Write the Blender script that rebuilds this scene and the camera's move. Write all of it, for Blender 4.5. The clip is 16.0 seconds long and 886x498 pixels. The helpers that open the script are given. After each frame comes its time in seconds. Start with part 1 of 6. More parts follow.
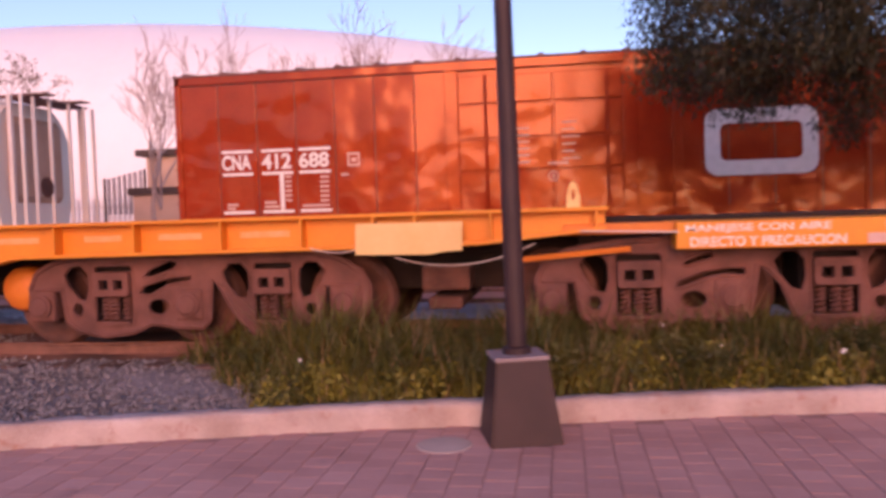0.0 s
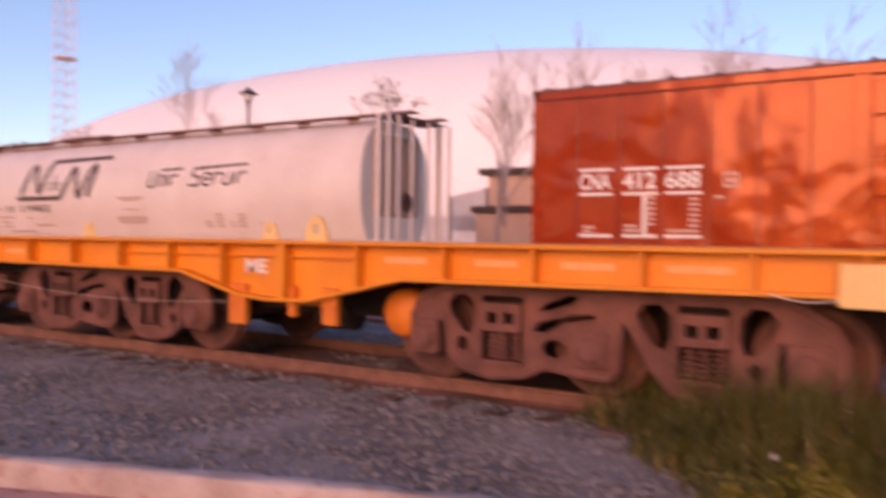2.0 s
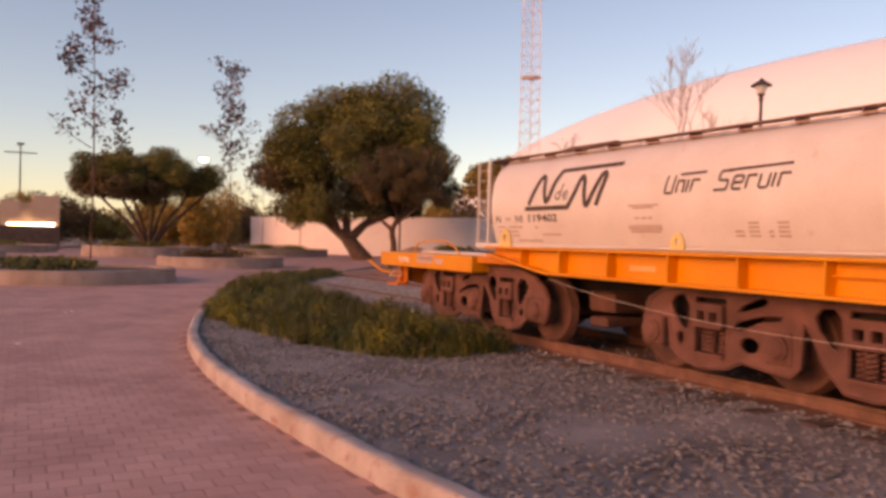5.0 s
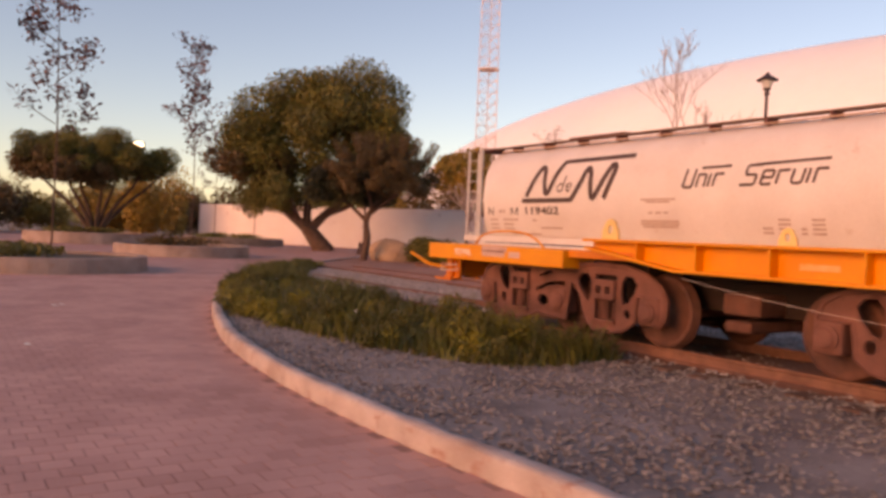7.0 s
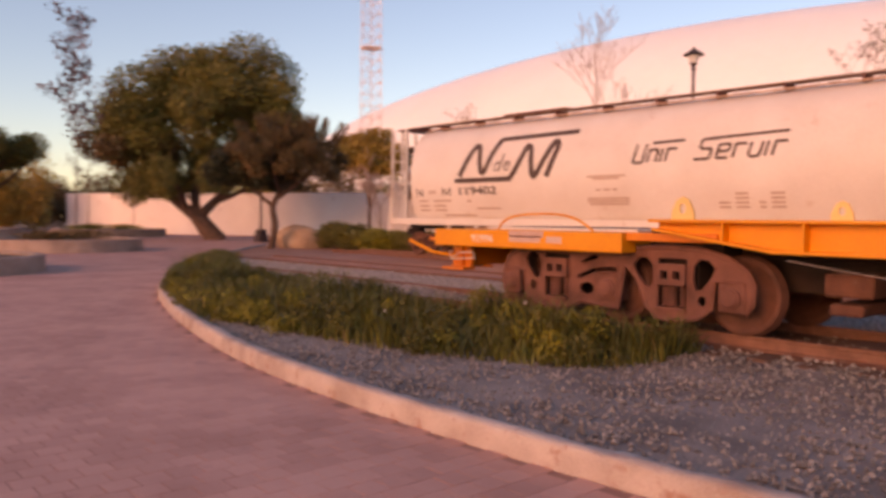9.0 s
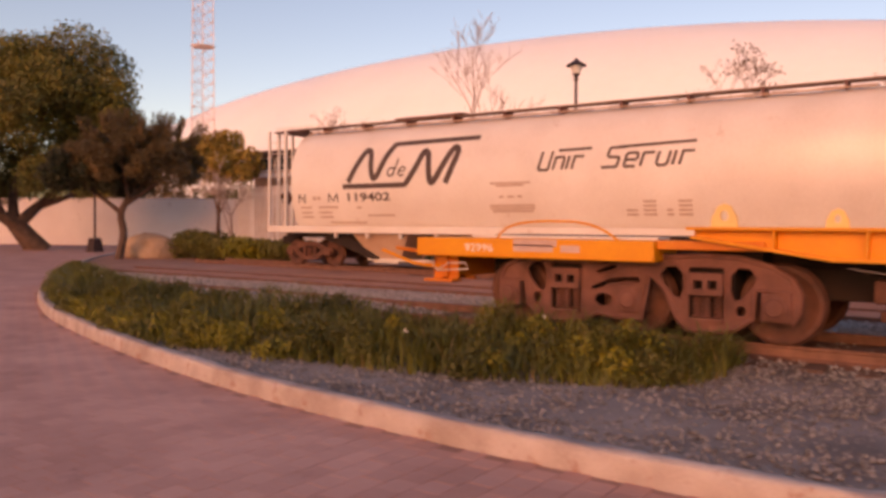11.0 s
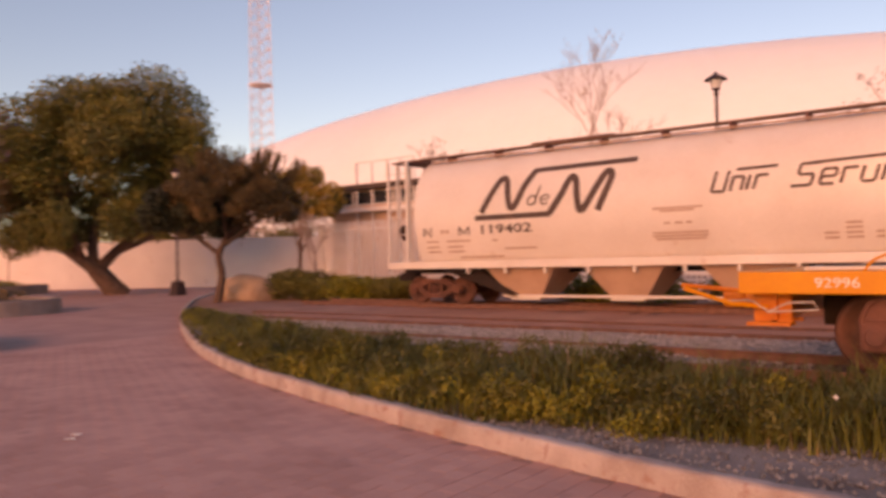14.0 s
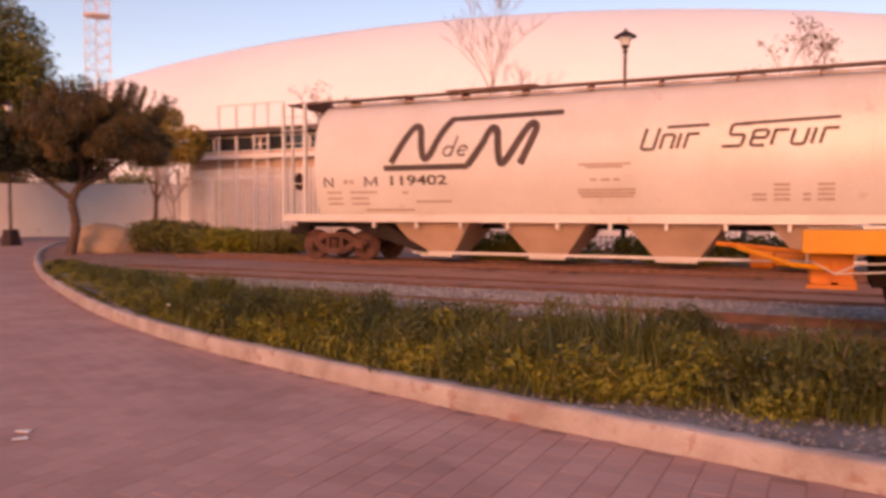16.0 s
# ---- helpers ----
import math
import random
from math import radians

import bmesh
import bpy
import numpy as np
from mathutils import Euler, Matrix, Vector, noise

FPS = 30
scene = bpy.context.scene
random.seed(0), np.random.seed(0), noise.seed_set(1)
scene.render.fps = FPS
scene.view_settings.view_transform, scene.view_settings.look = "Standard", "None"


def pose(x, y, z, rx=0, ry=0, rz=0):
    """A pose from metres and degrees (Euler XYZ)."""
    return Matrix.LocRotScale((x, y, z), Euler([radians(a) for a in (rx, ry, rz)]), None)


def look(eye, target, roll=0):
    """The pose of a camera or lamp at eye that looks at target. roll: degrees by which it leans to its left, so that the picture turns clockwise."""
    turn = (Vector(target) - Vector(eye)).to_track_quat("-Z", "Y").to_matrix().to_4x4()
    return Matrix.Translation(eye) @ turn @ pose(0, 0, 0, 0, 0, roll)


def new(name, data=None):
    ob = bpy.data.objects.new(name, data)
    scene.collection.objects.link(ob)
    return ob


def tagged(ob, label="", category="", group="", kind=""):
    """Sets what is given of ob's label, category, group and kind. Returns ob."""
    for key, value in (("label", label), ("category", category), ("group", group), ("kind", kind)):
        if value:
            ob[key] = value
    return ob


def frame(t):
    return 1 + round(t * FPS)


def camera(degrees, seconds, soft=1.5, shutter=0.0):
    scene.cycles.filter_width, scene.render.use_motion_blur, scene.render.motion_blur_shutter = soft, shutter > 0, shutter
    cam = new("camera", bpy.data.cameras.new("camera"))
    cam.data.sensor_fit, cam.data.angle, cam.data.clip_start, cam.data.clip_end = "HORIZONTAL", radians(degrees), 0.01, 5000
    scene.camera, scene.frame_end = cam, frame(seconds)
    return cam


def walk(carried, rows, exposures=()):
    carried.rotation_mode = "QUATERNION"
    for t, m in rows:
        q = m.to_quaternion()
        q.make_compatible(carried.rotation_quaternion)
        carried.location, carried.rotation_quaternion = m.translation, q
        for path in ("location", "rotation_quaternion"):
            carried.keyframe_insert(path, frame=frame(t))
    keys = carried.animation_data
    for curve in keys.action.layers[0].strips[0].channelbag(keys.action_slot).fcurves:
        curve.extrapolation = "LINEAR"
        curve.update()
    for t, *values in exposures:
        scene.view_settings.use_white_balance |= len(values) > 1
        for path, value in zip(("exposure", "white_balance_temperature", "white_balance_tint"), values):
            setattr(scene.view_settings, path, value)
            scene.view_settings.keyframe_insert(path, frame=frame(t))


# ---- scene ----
SKY, SUN, SUN_ELEV, EXPOSURE = 0.084, 1.30, 13.0, 1.36
cam = camera(58.6, 16.0, soft=3.4, shutter=0.7)
PATH = [
    (0, (0.606, 0.408, 1.589), (0.303, 2.383, 1.501), -1.8),
    (0.5, (0.327, 0.745, 1.616), (-0.063, 2.703, 1.509), -1.3),
    (1, (0.053, 1.081, 1.647), (-0.575, 2.978, 1.562), 0.2),
    (1.5, (-0.411, 1.387, 1.646), (-1.285, 3.185, 1.567), 0.2),
    (1.8, (-0.659, 1.578, 1.65), (-1.623, 3.329, 1.58), 0.5),
    (2, (-0.842, 1.715, 1.652), (-1.88, 3.424, 1.627), 0.8),
    (2.5, (-1.443, 2.033, 1.592), (-2.781, 3.519, 1.581), 1.7),
    (3, (-1.989, 2.127, 1.594), (-3.453, 3.49, 1.582), 1.6),
    (3.5, (-2.629, 2.084, 1.619), (-4.269, 3.228, 1.596), 2.1),
    (4, (-3.265, 1.974, 1.66), (-4.989, 2.987, 1.636), 1.6),
    (4.5, (-3.914, 1.868, 1.704), (-5.684, 2.799, 1.682), 1.0),
    (7, (-6.779, 0.711, 1.599), (-8.462, 1.792, 1.561), 2.3),
    (7.5, (-7.278, 0.424, 1.636), (-8.946, 1.528, 1.601), 1.7),
    (8, (-7.925, 0.228, 1.633), (-9.544, 1.402, 1.595), 1.4),
    (8.5, (-8.545, 0.035, 1.607), (-10.129, 1.255, 1.56), 0.8),
    (9, (-9.081, -0.182, 1.602), (-10.566, 1.155, 1.525), 0.5),
    (9.2, (-9.364, -0.284, 1.658), (-10.792, 1.114, 1.583), -0.1),
    (11.3, (-11.81, -1.038, 1.587), (-12.938, 0.613, 1.55), 0.4),
    (11.5, (-12.089, -1.068, 1.598), (-13.209, 0.589, 1.587), 0.4),
    (12, (-12.674, -1.159, 1.591), (-13.857, 0.451, 1.666), -0.6),
    (12.2, (-12.912, -1.16, 1.604), (-14.16, 0.402, 1.664), -0.7),
    (12.5, (-13.286, -1.162, 1.629), (-14.586, 0.357, 1.671), -0.8),
    (13, (-13.903, -1.219, 1.618), (-15.255, 0.254, 1.657), -0.7),
    (13.5, (-14.52, -1.312, 1.656), (-15.868, 0.166, 1.682), -1.3),
    (14, (-15.107, -1.29, 1.673), (-16.329, 0.293, 1.699), -1.4),
    (14.5, (-15.691, -1.34, 1.639), (-16.794, 0.328, 1.67), -1.0),
    (15, (-16.327, -1.289, 1.621), (-17.326, 0.444, 1.651), -0.5),
    (15.5, (-16.967, -1.251, 1.604), (-17.92, 0.508, 1.604), -0.1),
    (15.7, (-17.225, -1.197, 1.602), (-18.162, 0.57, 1.546), 0.0),
    (16, (-17.615, -1.077, 1.602), (-18.492, 0.718, 1.514), 0.1),
]
walk(cam, [(t, look(eye, target, roll)) for t, eye, target, roll in PATH], [(0.0, EXPOSURE + 0.12, 6450, 46), (1.5, EXPOSURE, 6350, 38), (3.0, EXPOSURE, 8500, 36), (7.0, EXPOSURE + 0.03, 9300, 34), (8.5, EXPOSURE + 0.03, 9300, 35), (9.0, EXPOSURE + 0.03, 8750, 34), (10.5, EXPOSURE - 0.03, 9450, 36), (12.0, EXPOSURE - 0.09, 9500, 37), (13.9, EXPOSURE - 0.06, 9500, 37), (15.0, EXPOSURE - 0.05, 9800, 42), (16.0, EXPOSURE + 0.05, 8900, 40)])

# ---------------- world, sun ----------------
world = bpy.data.worlds.new("dusk_sky")
scene.world = world
world.use_nodes = True
wn = world.node_tree.nodes
sky = wn.new("ShaderNodeTexSky")
sky.sky_type = "NISHITA"
sky.sun_disc = False
sky.sun_elevation = radians(SUN_ELEV)
sky.sun_rotation = radians(172)
sky.air_density, sky.dust_density, sky.ozone_density = 1.0, 0.3, 2.6
wn["Background"].inputs["Strength"].default_value = SKY
world.node_tree.links.new(sky.outputs[0], wn["Background"].inputs["Color"])
sun = new("sun", bpy.data.lights.new("sun", "SUN"))
sun.data.energy, sun.data.angle, sun.data.color = SUN, radians(40), (1.0, 0.46, 0.20)
sun.matrix_world = look((0.14 * 40, -40, 40 * math.tan(radians(SUN_ELEV))), (0, 0, 0))

# ---------------- materials ----------------
MATS = {}


def mat(name, low, high, rough=0.7, metal=0.0, scale=3.0, fine=60.0, bump=0.15, spread=0.25, coat=0.0, third=None, patch=0.55, per_object=0.0, per_island=0.0, detail=6.0, wave=0.0, coat_tint=(1, 1, 1), coat_rough=0.1, gloss=0.5, gloss_tint=(1, 1, 1)):
    """A surface in two tones at two scales with a fine relief."""
    m = bpy.data.materials.new(name)
    m.use_nodes = True
    nt = m.node_tree
    n, link = nt.nodes, nt.links.new
    bsdf = n["Principled BSDF"]
    co = n.new("ShaderNodeTexCoord")
    geo = n.new("ShaderNodeNewGeometry")
    big = n.new("ShaderNodeTexNoise")
    big.inputs["Scale"].default_value = scale
    big.inputs["Detail"].default_value = detail
    link(geo.outputs["Position"], big.inputs["Vector"])
    small = n.new("ShaderNodeTexNoise")
    small.inputs["Scale"].default_value = fine
    small.inputs["Detail"].default_value = 4
    link(geo.outputs["Position"], small.inputs["Vector"])
    ramp = n.new("ShaderNodeValToRGB")
    ramp.color_ramp.elements[0].position = 0.5 - spread
    ramp.color_ramp.elements[1].position = 0.5 + spread
    ramp.color_ramp.elements[0].color = (*low, 1)
    ramp.color_ramp.elements[1].color = (*high, 1)
    add = n.new("ShaderNodeMath")
    add.operation = "MULTIPLY_ADD"
    link(small.outputs[0], add.inputs[0])
    add.inputs[1].default_value = 0.45
    link(big.outputs[0], add.inputs[2])
    sub = n.new("ShaderNodeMath")
    sub.operation = "SUBTRACT"
    link(add.outputs[0], sub.inputs[0])
    sub.inputs[1].default_value = 0.225
    fac = sub.outputs[0]
    for amount, source in ((per_object, "object"), (per_island, "island")):
        if amount:
            if source == "object":
                rnd = n.new("ShaderNodeObjectInfo").outputs["Random"]
            else:
                rnd = geo.outputs["Random Per Island"]
            ma = n.new("ShaderNodeMath")
            ma.operation = "MULTIPLY_ADD"
            link(rnd, ma.inputs[0])
            ma.inputs[1].default_value = amount
            link(fac, ma.inputs[2])
            ms = n.new("ShaderNodeMath")
            ms.operation = "SUBTRACT"
            link(ma.outputs[0], ms.inputs[0])
            ms.inputs[1].default_value = amount / 2
            fac = ms.outputs[0]
    link(fac, ramp.inputs[0])
    colour = ramp.outputs[0]
    if third:
        spots = n.new("ShaderNodeTexNoise")
        spots.inputs["Scale"].default_value = scale * 2.3
        spots.inputs["Detail"].default_value = 8
        spots.inputs["Roughness"].default_value = 0.65
        link(geo.outputs["Position"], spots.inputs["Vector"])
        edge = n.new("ShaderNodeMapRange")
        edge.inputs[1].default_value, edge.inputs[2].default_value = patch, patch + 0.12
        link(spots.outputs[0], edge.inputs[0])
        mix = n.new("ShaderNodeMixRGB")
        link(edge.outputs[0], mix.inputs[0])
        link(colour, mix.inputs[1])
        mix.inputs[2].default_value = (*third, 1)
        colour = mix.outputs[0]
    link(colour, bsdf.inputs["Base Color"])
    rr = n.new("ShaderNodeMapRange")
    rr.inputs[3].default_value, rr.inputs[4].default_value = max(0.03, rough - 0.12), min(1, rough + 0.12)
    link(small.outputs[0], rr.inputs[0])
    link(rr.outputs[0], bsdf.inputs["Roughness"])
    bsdf.inputs["Metallic"].default_value = metal
    bsdf.inputs["Specular IOR Level"].default_value = gloss
    bsdf.inputs["Specular Tint"].default_value = (*gloss_tint, 1)
    if coat:
        bsdf.inputs["Coat Weight"].default_value = coat
        bsdf.inputs["Coat Tint"].default_value = (*coat_tint, 1)
        bsdf.inputs["Coat Roughness"].default_value = coat_rough
    if wave:
        wv = n.new("ShaderNodeTexNoise")
        wv.inputs["Scale"].default_value = 0.8
        wv.inputs["Detail"].default_value = 1.5
        link(geo.outputs["Position"], wv.inputs["Vector"])
        wb = n.new("ShaderNodeBump")
        wb.inputs["Strength"].default_value = wave
        wb.inputs["Distance"].default_value = 0.08
        link(wv.outputs[0], wb.inputs["Height"])
        link(wb.outputs[0], bsdf.inputs["Normal"])
        link(wb.outputs[0], bsdf.inputs["Coat Normal"])
    elif bump:
        bp = n.new("ShaderNodeBump")
        bp.inputs["Strength"].default_value = bump
        bp.inputs["Distance"].default_value = 0.02
        link(add.outputs[0], bp.inputs["Height"])
        link(bp.outputs[0], bsdf.inputs["Normal"])
    MATS[name] = m
    return m


def leafy(name, low, high, trans=0.25, scale=0.5):
    m = mat(name, low, high, rough=0.6, scale=scale, fine=6, bump=0, spread=0.3, per_island=0.24)
    m.node_tree.nodes["Principled BSDF"].inputs["Transmission Weight"].default_value = 0
    m.node_tree.nodes["Principled BSDF"].inputs["Subsurface Weight"].default_value = 0
    return m


PAVER = mat("red_concrete_paver", (0.41, 0.215, 0.178), (0.60, 0.345, 0.295), 0.8, scale=0.8, fine=90, bump=0.3, per_object=0.22, per_island=0.22, third=(0.33, 0.19, 0.175), patch=0.62)
JOINT = mat("paving_joint_sand", (0.27, 0.15, 0.125), (0.40, 0.235, 0.20), 0.9, scale=2, bump=0.2)
PAVING = mat("red_paving_far", (0.41, 0.215, 0.178), (0.60, 0.345, 0.295), 0.8, scale=0.8, fine=50, bump=0.3, third=(0.33, 0.19, 0.175), patch=0.62)
KERB = mat("kerb_concrete", (0.33, 0.245, 0.21), (0.60, 0.51, 0.465), 0.85, scale=2.5, fine=80, bump=0.35, third=(0.36, 0.21, 0.165), patch=0.56)
GRAVEL = mat("grey_gravel", (0.12, 0.11, 0.108), (0.32, 0.29, 0.275), 0.9, scale=1.2, fine=45, bump=0.9, spread=0.2)
STONE = mat("ballast_stone", (0.12, 0.112, 0.108), (0.30, 0.28, 0.27), 0.85, scale=8, fine=120, bump=0.2, per_island=0.7)
DUSTY = mat("dusty_ballast_stone", (0.21, 0.19, 0.18), (0.42, 0.38, 0.36), 0.9, scale=8, fine=120, bump=0.2, per_island=0.6)
DIRT = mat("rusty_ballast_dirt", (0.27, 0.13, 0.096), (0.46, 0.25, 0.185), 0.95, scale=0.9, fine=40, bump=0.7, third=(0.20, 0.15, 0.12), patch=0.6)
RUST = mat("rusty_steel", (0.065, 0.026, 0.017), (0.175, 0.072, 0.046), 0.85, scale=4, fine=70, bump=0.25, third=(0.15, 0.085, 0.065), patch=0.58)
WHEELRUST = mat("dark_wheel_rust", (0.058, 0.025, 0.018), (0.155, 0.066, 0.046), 0.8, scale=5, fine=70, bump=0.25)
DARKBALLAST = mat("oily_brown_ballast", (0.06, 0.03, 0.021), (0.19, 0.095, 0.066), 0.9, scale=1.4, fine=40, bump=0.8)
RAIL = mat("rusty_rail", (0.12, 0.055, 0.038), (0.25, 0.12, 0.082), 0.75, scale=6, fine=80, bump=0.2)
SIDEFRAME = mat("rust_dusted_casting", (0.094, 0.040, 0.030), (0.225, 0.097, 0.073), 0.85, scale=3.5, fine=90, bump=0.3, third=(0.12, 0.055, 0.04), patch=0.6)
# Near-black: grime, with the shade under the cars put into the colour.
GRIMESHADE = mat("dark_underframe_grime", (0.010, 0.006, 0.005), (0.035, 0.018, 0.013), 0.9, scale=3, bump=0.2)
TIE = mat("weathered_tie", (0.075, 0.045, 0.035), (0.17, 0.10, 0.075), 0.95, scale=3, fine=60, bump=0.5, per_object=0.3)
YELLOW = mat("orange_yellow_paint", (0.70, 0.235, 0.008), (0.80, 0.32, 0.012), 0.5, scale=1.6, fine=30, bump=0.08, third=(0.50, 0.17, 0.015), patch=0.66)
ORANGE = mat("faded_orange_paint", (0.60, 0.15, 0.012), (0.74, 0.24, 0.018), 0.55, scale=2.5, fine=30, bump=0.1, third=(0.34, 0.10, 0.03), patch=0.64)
CREAM = mat("pale_yellow_board", (0.76, 0.52, 0.19), (0.82, 0.60, 0.25), 0.6, scale=3, fine=20, bump=0.05)
# Orange gloss and coat tints put the sunset's reflected glow into the paint.
BOXRED = mat("glossy_boxcar_red", (0.25, 0.021, 0.008), (0.35, 0.036, 0.011), 0.20, scale=1.2, fine=18, bump=0.06, third=(0.19, 0.022, 0.012), patch=0.64, coat=0.25, coat_tint=(1.0, 0.6, 0.35), coat_rough=0.05, gloss=0.9, gloss_tint=(1.0, 0.42, 0.13), wave=1.0)
BOXDARK = mat("boxcar_roof_grey_red", (0.10, 0.035, 0.03), (0.2, 0.08, 0.07), 0.6, scale=2)
WHITE = mat("white_stencil_paint", (0.70, 0.68, 0.64), (0.84, 0.82, 0.79), 0.6, scale=6, fine=50, bump=0.02)
FADED = mat("faded_white_stencil", (0.52, 0.34, 0.28), (0.66, 0.46, 0.40), 0.7, scale=6, fine=50, bump=0.02)
STENCIL = mat("worn_stencil_on_orange", (0.74, 0.36, 0.10), (0.80, 0.46, 0.20), 0.6, scale=12, fine=60, bump=0.0)
HOPPER = mat("pale_hopper_paint", (0.68, 0.60, 0.53), (0.79, 0.72, 0.66), 0.38, scale=0.7, fine=14, bump=0.04, third=(0.58, 0.44, 0.35), patch=0.64, coat=0.5, coat_rough=0.16)
# Browner copy of the hopper paint; shade below and at the ends is in its colour.
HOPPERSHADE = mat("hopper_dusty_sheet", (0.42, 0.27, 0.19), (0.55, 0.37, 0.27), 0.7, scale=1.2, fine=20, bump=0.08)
WALKWAY = mat("dusty_brown_walkway", (0.16, 0.10, 0.075), (0.27, 0.17, 0.13), 0.8, scale=3, fine=40)
INK = mat("dark_brown_lettering", (0.055, 0.035, 0.028), (0.10, 0.06, 0.05), 0.6, scale=5, bump=0.0)
INKFADE = mat("worn_grey_lettering", (0.42, 0.30, 0.24), (0.54, 0.40, 0.33), 0.7, scale=8, bump=0.0)
MEMBRANE = mat("white_roof_membrane", (0.87, 0.87, 0.87), (0.93, 0.93, 0.93), 0.6, scale=0.08, fine=0.9, bump=0.02)
WALLPAINT = mat("white_wall_paint", (0.74, 0.67, 0.64), (0.84, 0.78, 0.75), 0.8, scale=0.5, fine=12, bump=0.1, third=(0.55, 0.44, 0.40), patch=0.62)
BEIGE = mat("beige_render", (0.52, 0.36, 0.26), (0.66, 0.48, 0.36), 0.85, scale=0.7, fine=20, bump=0.1)
ROOFDARK = mat("dark_roof_edge", (0.05, 0.035, 0.03), (0.10, 0.07, 0.06), 0.8, scale=2)
GLASS = mat("dark_window_glass", (0.02, 0.022, 0.026), (0.04, 0.042, 0.05), 0.12, scale=1, bump=0)
FENCE = mat("white_fence_paint", (0.70, 0.65, 0.62), (0.84, 0.80, 0.78), 0.6, scale=2, bump=0.05)
SLATGREY = mat("grey_steel_slat", (0.30, 0.29, 0.31), (0.42, 0.41, 0.43), 0.5, metal=0.3, scale=3)
IRON = mat("brown_painted_iron", (0.026, 0.012, 0.012), (0.048, 0.022, 0.021), 0.6, scale=4, fine=120, bump=0.08)
IRONTOP = mat("worn_iron_edge", (0.20, 0.16, 0.16), (0.30, 0.25, 0.25), 0.5, scale=6)
LAMPGLASS = mat("frosted_lamp_glass", (0.62, 0.60, 0.58), (0.75, 0.73, 0.70), 0.35, scale=2, bump=0)
MANHOLE = mat("pale_concrete_cover", (0.42, 0.32, 0.27), (0.56, 0.44, 0.37), 0.85, scale=4, fine=60, bump=0.2)
PLANTER = mat("planter_concrete", (0.25, 0.18, 0.15), (0.44, 0.34, 0.29), 0.9, scale=1.3, fine=30, bump=0.3, third=(0.36, 0.21, 0.15), patch=0.58)
SOIL = mat("garden_soil", (0.09, 0.06, 0.04), (0.18, 0.12, 0.08), 0.95, scale=2, bump=0.5)
GROUND = mat("dry_park_ground", (0.20, 0.14, 0.11), (0.34, 0.25, 0.20), 0.95, scale=0.15, fine=4, bump=0.3)
BARK = mat("dark_bark", (0.07, 0.042, 0.03), (0.15, 0.09, 0.065), 0.95, scale=3, fine=40, bump=0.6)
BARKPALE = mat("pale_grey_bark", (0.38, 0.29, 0.255), (0.52, 0.42, 0.38), 0.9, scale=3, fine=40, bump=0.3)
TOWER = mat("red_white_tower_paint", (0.70, 0.54, 0.51), (0.82, 0.68, 0.65), 0.6, scale=1, bump=0)
ROCK = mat("tan_boulder", (0.32, 0.21, 0.14), (0.50, 0.36, 0.26), 0.9, scale=1.5, fine=14, bump=0.5)
WIRE = mat("pale_cable", (0.55, 0.45, 0.38), (0.68, 0.58, 0.5), 0.6, scale=5, bump=0)
LEAF_PEPPER = leafy("pepper_tree_leaf", (0.042, 0.046, 0.008), (0.205, 0.180, 0.032))
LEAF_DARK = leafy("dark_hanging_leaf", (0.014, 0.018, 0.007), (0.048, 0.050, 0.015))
LEAF_BROWN = leafy("brownish_olive_leaf", (0.055, 0.038, 0.012), (0.165, 0.100, 0.031))
LEAF_YELLOW = leafy("yellowing_leaf", (0.19, 0.125, 0.02), (0.40, 0.26, 0.045))
LEAF_PURPLE = leafy("dull_purple_leaf", (0.055, 0.030, 0.035), (0.15, 0.075, 0.08))
GRASS = leafy("strip_grass_blade", (0.034, 0.046, 0.008), (0.175, 0.170, 0.027), scale=1.2)
GRASS_DRY = leafy("dry_grass_blade", (0.22, 0.14, 0.06), (0.42, 0.29, 0.15), scale=1.2)
HERB = leafy("yellow_green_herb", (0.10, 0.105, 0.010), (0.29, 0.25, 0.022), scale=1.2)
WEED = leafy("olive_weed_leaf", (0.034, 0.042, 0.008), (0.145, 0.132, 0.020), scale=1.2)
LITLAMP = mat("lit_lamp_lens", (0.9, 0.85, 0.7), (0.95, 0.9, 0.75), 0.3, bump=0)
LITLAMP.node_tree.nodes["Principled BSDF"].inputs["Emission Color"].default_value = (1.0, 0.86, 0.55, 1)
LITLAMP.node_tree.nodes["Principled BSDF"].inputs["Emission Strength"].default_value = 5.0
PETAL = mat("white_petal", (0.75, 0.72, 0.68), (0.85, 0.82, 0.78), 0.6, bump=0)

# ---------------- mesh helpers ----------------


def part(name, bm, material, parent=None, label="", smooth=False):
    me = bpy.data.meshes.new(name)
    bm.normal_update()
    bm.to_mesh(me)
    bm.free()
    return part_mesh(name, me, material, parent, label, smooth)


def part_mesh(name, me, material, parent=None, label="", smooth=False):
    me.materials.clear()
    me.materials.append(material)
    if smooth:
        me.shade_smooth()
    ob = new(name, me)
    if parent:
        ob.parent = parent
    if label:
        ob["label"] = label
    return ob


def share(ob, parent, m, name=None):
    """Another object on the same mesh."""
    o = new(name or ob.name.split(".")[0], ob.data)
    o.parent = parent
    o.matrix_basis = m
    for k in ("label",):
        if k in ob:
            o[k] = ob[k]
    return o


def thing(name, x, y, z, label, category, group="", kind=""):
    e = new(name)
    e.location = (x, y, z)
    e.empty_display_size = 0.2
    return tagged(e, label, category, group, kind)


